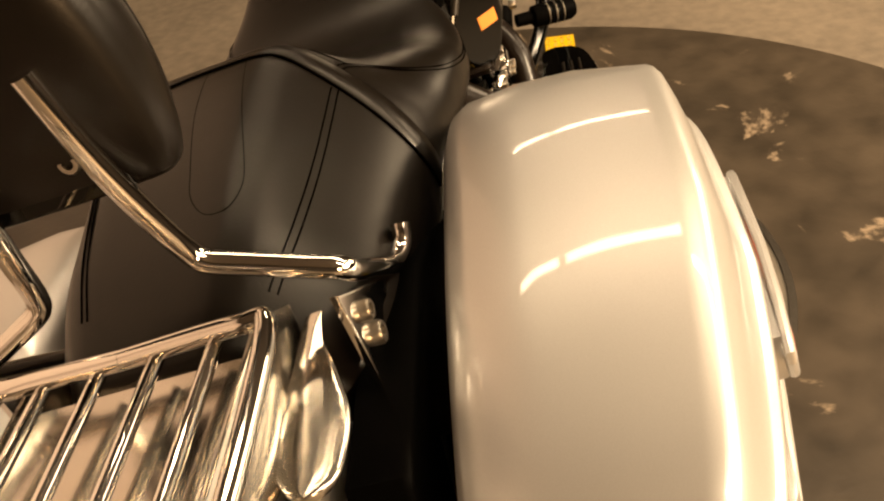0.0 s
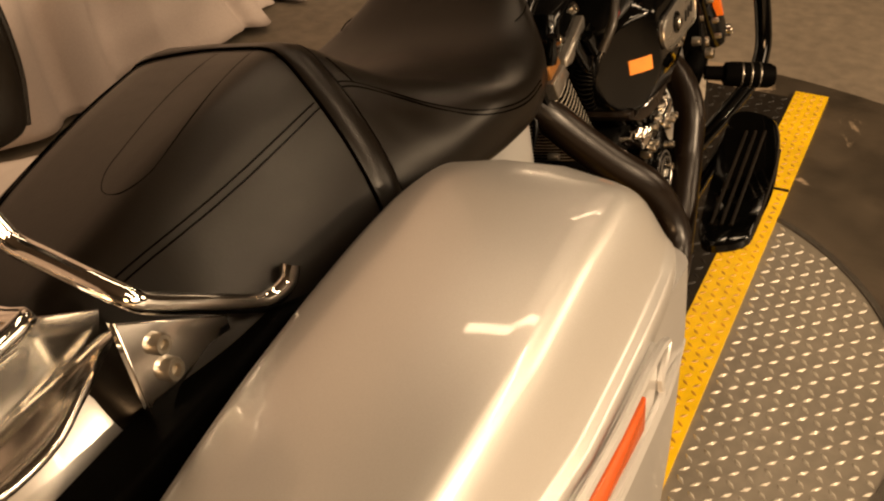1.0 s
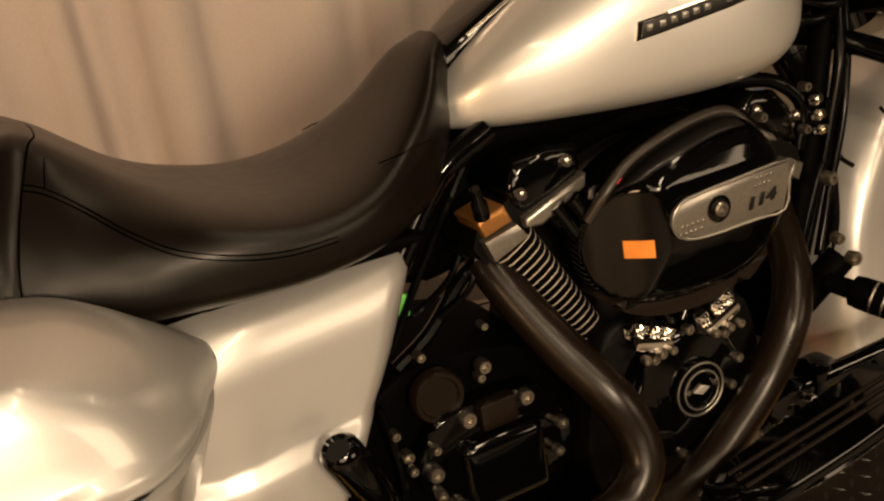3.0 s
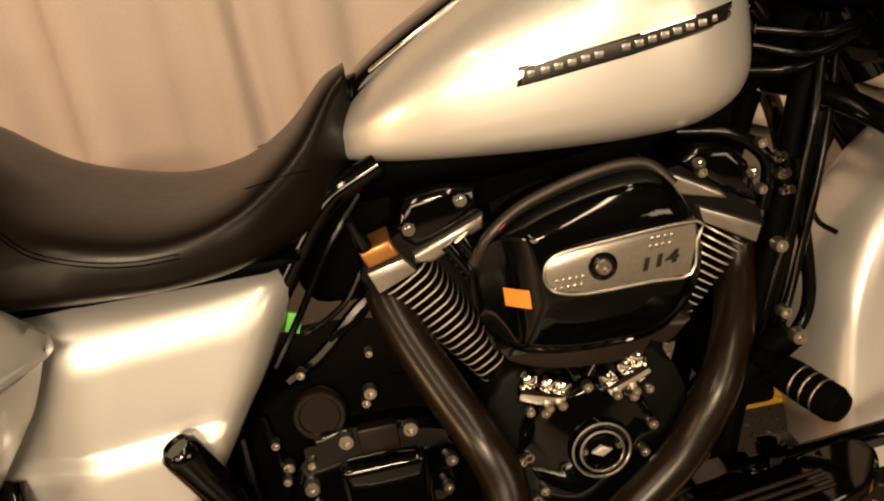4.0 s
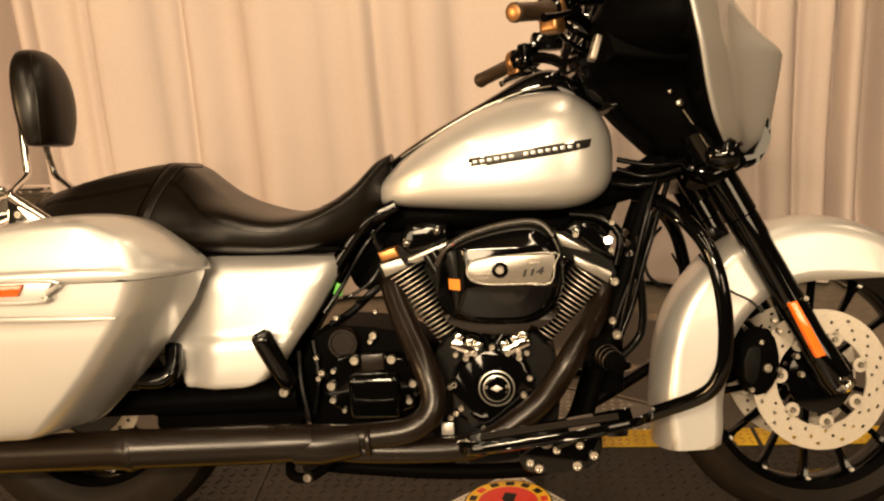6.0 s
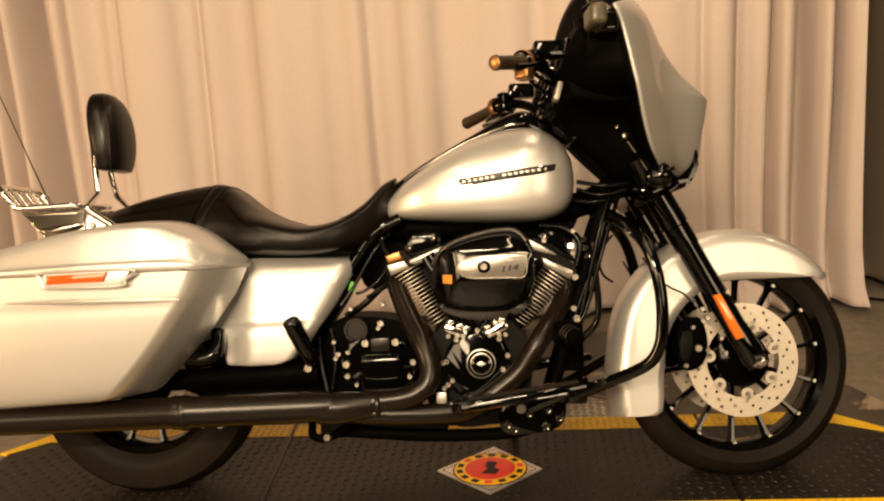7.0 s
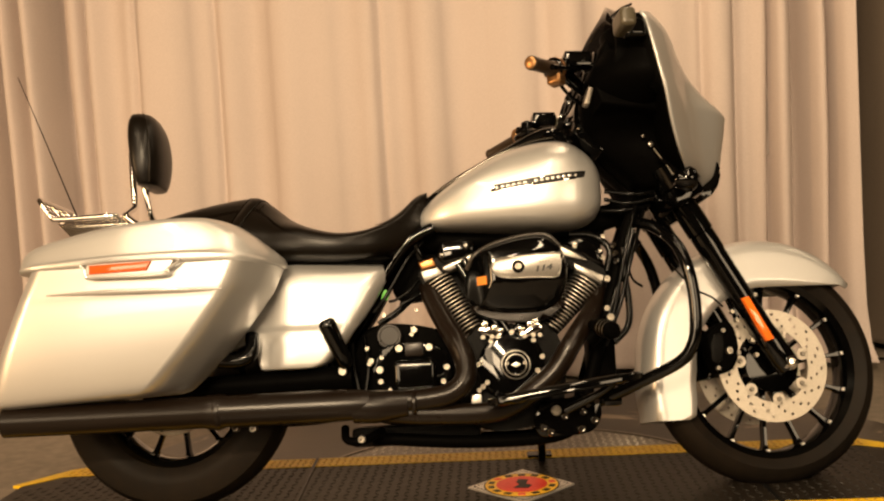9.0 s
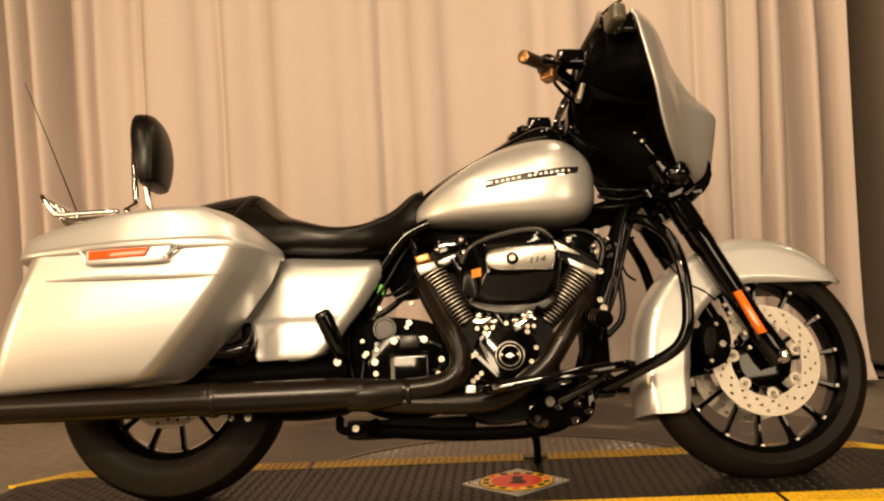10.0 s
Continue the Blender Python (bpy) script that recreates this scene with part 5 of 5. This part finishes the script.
# inner fairing: closes the shell behind its rim
rings = []
for zn, ze, xe, ye, xm, b in along(FAIR[:-1], 4):
    row = []
    for u in np.linspace(-1, 1, 25):
        a = abs(u)
        row.append((xe - 0.004 + (0.03 * (1 - a**2)) - 0.075 * max(0, 1 - (abs(a - 0.55) / 0.4) ** 2) * (1.0 < ze < 1.16), ye * u * 0.985, ze + (zn - ze) * 0.5 * (1 - a**1.8)))
    rings.append(row)
inner = part("inner_fairing", loft(rings, False, False), SATIN, bike, "black inner fairing panel", xf=STEER, sharp=60)
inner.modifiers.new("thickness", "SOLIDIFY").thickness = 0.004


def along_rows(rows, n=4):
    """Rows of points glided from one to the next."""
    flat_rows = along([[c for p in row for c in p] for row in rows], n)
    return [[tuple(r[3 * i : 3 * i + 3]) for i in range(len(r) // 3)] for r in flat_rows]


for sgn in (-1, 1):
    lower = (((1.185, 0.004, 1.13), (1.165, 0.24, 1.12), (1.262, 0.345, 1.08), (1.33, 0.2, 1.08)), ((1.145, 0.004, 1.04), (1.125, 0.23, 1.04), (1.275, 0.335, 1.01), (1.33, 0.2, 1.04)), ((1.145, 0.004, 0.97), (1.148, 0.10, 0.965), (1.255, 0.20, 0.965), (1.34, 0.18, 0.965)), ((1.165, 0.004, 0.935), (1.172, 0.085, 0.935), (1.262, 0.138, 0.935), (1.36, 0.14, 0.935)), ((1.218, 0.004, 0.87), (1.228, 0.08, 0.87), (1.315, 0.132, 0.86), (1.38, 0.13, 0.86)), ((1.29, 0.004, 0.80), (1.295, 0.07, 0.80), (1.36, 0.12, 0.80), (1.40, 0.12, 0.80)))
    part("fairing_lower", loft([[(x, sgn * y, z) for x, y, z in spline(row, 5)] for row in along_rows(lower)]), SATIN, bike, "black lower inner fairing round the steering neck", xf=STEER, sharp=60)
    part("speaker_pod", lathe([(0.075, -0.03), (0.078, 0.0), (0.072, 0.012), (0.062, 0.012), (0.058, 0.004), (0, 0.004)], (1.19, sgn * 0.235, 1.10), (-1, sgn * 0.05, 0.15), 32), SATIN, inner, xf=STEER)
    glass = part("mirror", box((1.183, sgn * 0.386, 1.134), (0.040, 0.085, 0.050), 0.015, seg=4), SHELL, bike, "dark olive mirror housing at the fairing edge", xf=STEER)
    part("mirror_stalk", box((1.213, sgn * 0.365, 1.125), (0.05, 0.04, 0.05), 0.012, seg=3), GLOSS, glass, xf=STEER)
    part("mirror_cap", tube([(1.162, sgn * 0.35, 1.166), (1.178, sgn * 0.39, 1.168), (1.19, sgn * 0.43, 1.160)], [0.003, 0.004, 0.003], 8), GLOSS, glass, xf=STEER)
    for x, z, r in ((1.30, 0.896, 0.0075), (1.281, 0.919, 0.005)):
        part("fairing_bolt", lathe([(r, 0), (r, 0.006), (r * 0.45, 0.008)], (x, sgn * 0.150, z), (0, sgn, 0), 12), CAST, inner, xf=STEER)
    part("bright_stay", tube([(1.302, sgn * 0.165, 0.880), (1.328, sgn * 0.172, 0.835), (1.350, sgn * 0.175, 0.795)], 0.0016, 8), CAST, inner, "bare metal stay", xf=STEER)
    part("fairing_bracket", tube([(1.31, sgn * 0.16, 0.86), (1.345, sgn * 0.18, 0.82), (1.36, sgn * 0.19, 0.79)], 0.006, 8), SATIN, bike, xf=STEER)
dash = part("dash", slab([(1.16, 1.13), (1.13, 1.05), (1.15, 0.98), (1.30, 0.96), (1.34, 1.15), (1.30, 1.24), (1.22, 1.23)], 0.24, -0.24, 0.01), SATIN, bike, xf=STEER)
for y in (-0.17, -0.06, 0.06, 0.17):
    part("gauge", lathe([(0.045, 0), (0.046, 0.012), (0.040, 0.014), (0.038, 0.006), (0, 0.006)], (1.155, y, 1.10), (-1, 0, 0.3), 28), GLOSS, dash, xf=STEER)
chin = rounded([(1.44, 0.80), (1.468, 0.815), (1.490, 0.845), (1.505, 0.872), (1.512, 0.86), (1.514, 0.83), (1.494, 0.785), (1.463, 0.765), (1.442, 0.777)], 4)
part("headlamp_chin", slab(chin, 0.075, -0.075, 0.008, 3), GLOSS, bike, "gloss black trim under the headlamp", xf=STEER)
# smoked windscreen
rings = []
for f in np.linspace(0, 1, 9):
    row = []
    for u in np.linspace(-1, 1, 33):
        a = abs(u)
        rise = 1 - 0.75 * a**3.2
        row.append((1.350 - 0.105 * a**1.9 - f * (0.092 * rise + 0.02), (0.300 - 0.04 * f**2) * u, 1.258 - 0.085 * a**1.8 + f * 0.088 * rise - 0.012 * f * f))
    rings.append(row)
screen = part("windscreen", loft(rings, False, False), SMOKE, bike, "short dark smoked windscreen", xf=STEER, sharp=70)
screen.modifiers.new("thickness", "SOLIDIFY").thickness = 0.004

# handlebar and controls
BAR = Matrix.Translation((0.012, 0, -0.016)) @ STEER
RIGHT_BAR = [(1.00, -0.284, 1.074), (1.045, -0.235, 1.082), (1.09, -0.19, 1.072), (1.14, -0.13, 1.03), (1.165, -0.08, 1.0)]
bar = part("handlebar", tube([*RIGHT_BAR, (1.17, 0.0, 0.99), *[(x, -y, z) for x, y, z in reversed(RIGHT_BAR)]], 0.0135, 14), GLOSS, bike, "gloss black handlebar", xf=BAR)
# the orange light that these controls mirror is put into this colour
GLEAM = material("orange_gleam_chrome", (0.30, 0.155, 0.06), 0.30, 0.8, 0, 0.2, 40)
for sgn in (-1, 1):
    d = Vector((0.64, sgn * -0.765, 0.19)).normalized()
    o = Vector((0.934, sgn * 0.362, 1.055))
    grip = part("grip", lathe([(0.0, 0), (0.0155, 0.0), (0.018, 0.003), (0.0185, 0.010), (0.0172, 0.014), (0.0172, 0.108), (0.021, 0.114), (0.021, 0.120)], o, d, 24), GRIP, bar, "black rubber hand grip with an orange gleam painted on its end", xf=BAR)
    part("grip_end", lathe([(0.0150, 0.0), (0.0150, 0.0015), (0.011, 0.003), (0, 0.003)], o, -d, 24), GLEAM, grip, xf=BAR)
    house = part("switch_housing", lathe([(0.022, 0), (0.027, 0.004), (0.029, 0.014), (0.029, 0.044), (0.024, 0.054)], o + d * 0.120, d, 24), GLOSS, bar, xf=BAR)
    part("housing_band", lathe([(0.0295, 0), (0.031, 0.003), (0.031, 0.014), (0.0295, 0.017)], o + d * 0.124, d, 24, True), GLEAM, house, "bright band with a painted orange gleam", xf=BAR)
    low = o + d * 0.136 + Vector((0.0, 0, -0.028))
    part("throttle_box", box(low, (0.036, 0.040, 0.030), 0.008, Matrix.Rotation(math.atan2(d.y, d.x), 4, "Z"), 3), GLEAM, house, "throttle housing with a painted orange gleam", xf=BAR)
    part("switch_block", box(o + d * 0.172 + Vector((0, 0, 0.004)), (0.030, 0.050, 0.052), 0.008, Matrix.Rotation(math.atan2(d.y, d.x), 4, "Z"), 3), GLOSS, house, xf=BAR)
    for k in range(3):
        part("switch_button", box(o + d * 0.160 + Vector((-0.024, 0, 0.016 - 0.014 * k)), (0.014, 0.014, 0.008), 0.003), CAST if k == 1 else SATIN, house, xf=BAR)
    lever = part("lever", tube([o + d * 0.165 + Vector((0.03, 0, 0.0)), o + d * 0.13 + Vector((0.050, sgn * 0.01, -0.006)), o + d * 0.06 + Vector((0.046, sgn * 0.015, -0.012)), o + d * 0.02 + Vector((0.042, sgn * 0.012, -0.014))], [0.009, 0.007, 0.006, 0.008], 10), GLOSS, bar, xf=BAR)
    part("reservoir", box(o + d * 0.185 + Vector((0.035, 0, 0.026)), (0.075, 0.05, 0.034), 0.008), GLOSS, bar, xf=BAR)
    part("reservoir_lid", box(o + d * 0.185 + Vector((0.035, 0, 0.046)), (0.066, 0.042, 0.006), 0.002), SATIN, bar, xf=BAR)
    part("cable_loop", tube([o + d * 0.17 + Vector((0, 0, -0.02)), o + d * 0.19 + Vector((0.02, 0, -0.045)), o + d * 0.23 + Vector((0.05, sgn * -0.02, -0.06)), o + d * 0.27 + Vector((0.09, sgn * -0.03, -0.07))], 0.006, 8), HOSE, bar, xf=BAR)
    part("cable_guide", box((1.102, sgn * 0.246, 1.009), (0.016, 0.026, 0.05), 0.005, Matrix.Rotation(radians(18), 4, "Y"), 3), CAST, bar, "bare metal cable guide", xf=BAR)
    part("cable_loop", tube([o + d * 0.15 + Vector((0, 0, -0.02)), o + d * 0.16 + Vector((0.006, 0, -0.05)), o + d * 0.20 + Vector((0.03, sgn * -0.02, -0.075)), o + d * 0.26 + Vector((0.07, sgn * -0.05, -0.085))], 0.005, 8), HOSE, bar, xf=BAR)
    part("bright_lever_tip", tube([(1.151, sgn * 0.200, 1.096), (1.173, sgn * 0.215, 1.058)], 0.003, 8), CAST, bar, xf=BAR)
part("riser", slab(rounded([(1.105, 1.02), (1.118, 1.07), (1.16, 1.11), (1.22, 1.11), (1.22, 0.93), (1.15, 0.93), (1.112, 0.97)]), 0.075, -0.075, 0.01), GLOSS, bar, "black handlebar clamp cover", xf=BAR)


# ---- platform on the turntable ----
X0, X1, Y0, Y1 = -0.60, 2.08, -0.225, 0.425
IN0, IN1 = -0.14, 0.335
CH = 0.16


def flat(outline, z0, z1):
    bm = bmesh.new()
    a = [bm.verts.new((x, y, z0)) for x, y in outline]
    b = [bm.verts.new((x, y, z1)) for x, y in outline]
    k = len(a)
    for i in range(k):
        bm.faces.new((a[i], a[(i + 1) % k], b[(i + 1) % k], b[i]))
    bm.faces.new(a[::-1])
    bm.faces.new(b)
    return bm


MATSTUD = material("worn_black_stud", (0.013, 0.011, 0.009), 0.40, 0, 0, 0.4, 40, shine=0.35)
YELLOWSTUD = material("worn_yellow_stud", (0.62, 0.30, 0.02), 0.38, 0, 0, 0.5, 60, second=(0.20, 0.11, 0.03), patch=6)
platform = part("ride_on_platform", flat([(X0, IN0), (X1 - 0.04, IN0), (X1 - 0.04, Y1 - CH), (X1 - CH, IN1), (X0 + CH * 0.6, IN1), (X0, Y1 - CH * 1.1)], -0.004, 0.003), MAT)
tagged(platform, "black tread-plate platform with yellow edges under the motorcycle", "platform")
part("edge_stripe", flat([(X0 + 0.02, Y0), (X1, Y0), (X1, IN0), (X0 + 0.02, IN0)], -0.004, 0.0045), YELLOW, platform, "yellow painted tread edge")
part("edge_stripe", flat([(X0 + CH * 0.6, IN1), (X1 - CH, IN1), (X1 - CH + 0.02, Y1 - 0.02), (X1 - CH - 0.02, Y1), (X0 + CH * 0.6 + 0.03, Y1), (X0 + CH * 0.55, Y1 - 0.02)], -0.004, 0.0045), YELLOW, platform, "yellow painted tread edge")
part("edge_stripe", flat([(X0, Y1 - CH * 1.1), (X0 + CH * 0.6, IN1), (X0 + CH * 0.55, Y1 - 0.02), (X0 - 0.03, Y1 - CH * 1.05)], -0.004, 0.0045), YELLOW, platform)
part("edge_stripe", flat([(X1 - CH, IN1), (X1 - 0.04, Y1 - CH), (X1 - 0.0, Y1 - CH), (X1 - CH + 0.02, Y1 - 0.02)], -0.004, 0.0045), YELLOW, platform)
for x0, x1 in ((0.305, 0.275), (1.555, 1.53)):
    part("seam", flat([(x0 - 0.005, Y0), (x0 + 0.005, Y0), (x1 + 0.005, Y1), (x1 - 0.005, Y1)], 0.0, 0.0062), INK, platform)


def treads(x0, x1, y0, y1, z, mat, parent, pitch=0.028, inside=None, big=1.0, name="tread_pattern"):
    """Raised lozenges in a herringbone, joined into one part."""
    verts, faces = [], []
    nx, ny = int((x1 - x0) / pitch), int((y1 - y0) / pitch)
    for i in range(nx + 1):
        for j in range(ny + 1):
            x, y = x0 + pitch * (i + 0.5), y0 + pitch * (j + 0.5)
            if inside and not inside(x, y):
                continue
            a = radians(45 if (i + j) % 2 else -45)
            c, s = math.cos(a), math.sin(a)
            l, w, h = 0.0112 * big, 0.0042 * big, 0.0022 * big
            k = len(verts)
            for u, v, t in ((-l, 0, 0), (0, -w, 0), (l, 0, 0), (0, w, 0), (-l * 0.45, 0, h), (l * 0.45, 0, h)):
                verts.append((x + c * u - s * v, y + s * u + c * v, z + t))
            faces += [(k, k + 1, k + 4), (k + 1, k + 2, k + 5), (k + 1, k + 5, k + 4), (k + 2, k + 3, k + 5), (k + 3, k, k + 4), (k + 3, k + 4, k + 5)]
    me = bpy.data.meshes.new(name)
    me.from_pydata(verts, [], faces)
    me.materials.append(mat)
    ob = new(name, me)
    ob.parent = parent
    return tagged(ob, kind="stuff")


treads(X0 + 0.03, X1 - 0.05, IN0 + 0.005, IN1 - 0.005, 0.003, MATSTUD, platform, inside=lambda x, y: abs(x - 0.91) / 0.15 + abs(y - 0.065) / 0.145 > 1.04 and (X0 + CH * 0.7 < x < X1 - CH or y < 0.22))
treads(X0 + 0.03, X1 - 0.01, Y0 + 0.004, IN0 - 0.002, 0.0045, YELLOWSTUD, platform, 0.0205, big=0.8)
treads(X0 + CH * 0.6, X1 - CH, IN1 + 0.004, Y1 - 0.004, 0.0045, YELLOWSTUD, platform, 0.0205, big=0.8)
treads(TURN_X - 0.64, TURN_X + 0.64, TURN_Y - 0.64, TURN_Y + 0.64, -0.002, STUD, turntable, 0.0245, inside=lambda x, y: math.hypot(x - TURN_X, y - TURN_Y) < 0.625 and not (Y0 < y < Y1))
part("turntable_rim", lathe([(0.634, -0.004), (0.648, -0.004), (0.648, 0.001), (0.634, 0.001)], (TURN_X, TURN_Y, 0), (0, 0, 1), 128, True), CAST, turntable)

# printed floor sign
sign = part("floor_sign", flat([(0.76, 0.062), (0.912, -0.082), (1.052, 0.060), (0.914, 0.212)], 0.002, 0.0075), ALLOY)
tagged(sign, "diamond floor plate with a red and yellow round emblem", "floor sign")
part("black_ring", lathe([(0.104, 0), (0.104, 0.0008), (0, 0.0008)], (0.908, 0.064, 0.0076), (0, 0, 1), 48), INK, sign)
part("yellow_ring", lathe([(0.100, 0), (0.100, 0.0008), (0, 0.0008)], (0.908, 0.064, 0.0086), (0, 0, 1), 48), PRINT_YELLOW, sign)
part("red_field", lathe([(0.070, 0), (0.070, 0.0008), (0, 0.0008)], (0.908, 0.064, 0.0096), (0, 0, 1), 48), PRINT_RED, sign)
part("dark_emblem", flat([(0.885, 0.03), (0.925, 0.025), (0.935, 0.05), (0.92, 0.065), (0.928, 0.10), (0.90, 0.108), (0.893, 0.08), (0.902, 0.06)], 0.0105, 0.0113), INK, sign)
for k in range(14):
    a = 2 * math.pi * k / 14 + 0.2
    m = pose(0.908 + 0.085 * math.cos(a), 0.064 + 0.085 * math.sin(a), 0.0098, 0, 0, math.degrees(a))
    part("letter_block", box((0, 0, 0), (0.016, 0.02, 0.0012), 0), INK if k % 5 else PRINT_RED, sign, xf=m)
verts, faces = [], []
for i in range(60):
    f = (i % 15 + 0.5) / 15
    c = [(0.76, 0.062), (0.912, -0.082), (1.052, 0.060), (0.914, 0.212), (0.76, 0.062)]
    p, q = c[i // 15], c[i // 15 + 1]
    x, y = p[0] + (q[0] - p[0]) * f, p[1] + (q[1] - p[1]) * f
    x, y = x + (0.908 - x) * 0.10, y + (0.064 - y) * 0.10
    k = len(verts)
    verts += [(x - 0.005, y, 0.0076), (x, y - 0.003, 0.0076), (x + 0.005, y, 0.0076), (x, y + 0.003, 0.0076), (x, y, 0.009)]
    faces += [(k, k + 1, k + 4), (k + 1, k + 2, k + 4), (k + 2, k + 3, k + 4), (k + 3, k, k + 4)]
me = bpy.data.meshes.new("sign_studs")
me.from_pydata(verts, [], faces)
me.materials.append(CHROME)
studs = new("sign_studs", me)
studs.parent = sign
tagged(studs, kind="stuff")

# cable and bottle by the curtain
cable = part("floor_cable", tube([(2.42, 1.66, 0.008), (2.50, 1.60, 0.008), (2.58, 1.55, 0.008), (2.75, 1.53, 0.008), (3.0, 1.60, 0.008), (3.3, 1.58, 0.008)], 0.006, 8), HOSE)
tagged(cable, "black power cable lying on the floor by the curtain", "cable")
PLASTIC = material("clear_plastic", (0.55, 0.58, 0.60), 0.15, 0, 0.3, 0.1, 30)
bottle = part("water_bottle", lathe([(0.0, 0), (0.030, 0.001), (0.032, 0.01), (0.030, 0.05), (0.032, 0.09), (0.032, 0.13), (0.026, 0.16), (0.014, 0.18), (0.013, 0.19)], (2.69, 1.66, 0.0), (0, 0, 1), 24), PLASTIC)
tagged(bottle, "small clear plastic water bottle standing on the floor", "bottle")
part("cap", lathe([(0.015, 0), (0.015, 0.014), (0.012, 0.016), (0, 0.016)], (2.69, 1.66, 0.19), (0, 0, 1), 16), INK, bottle)
part("paper_label", lathe([(0.0325, 0), (0.0325, 0.04)], (2.69, 1.66, 0.065), (0, 0, 1), 24), material("blue_label", (0.10, 0.16, 0.30), 0.5), bottle)
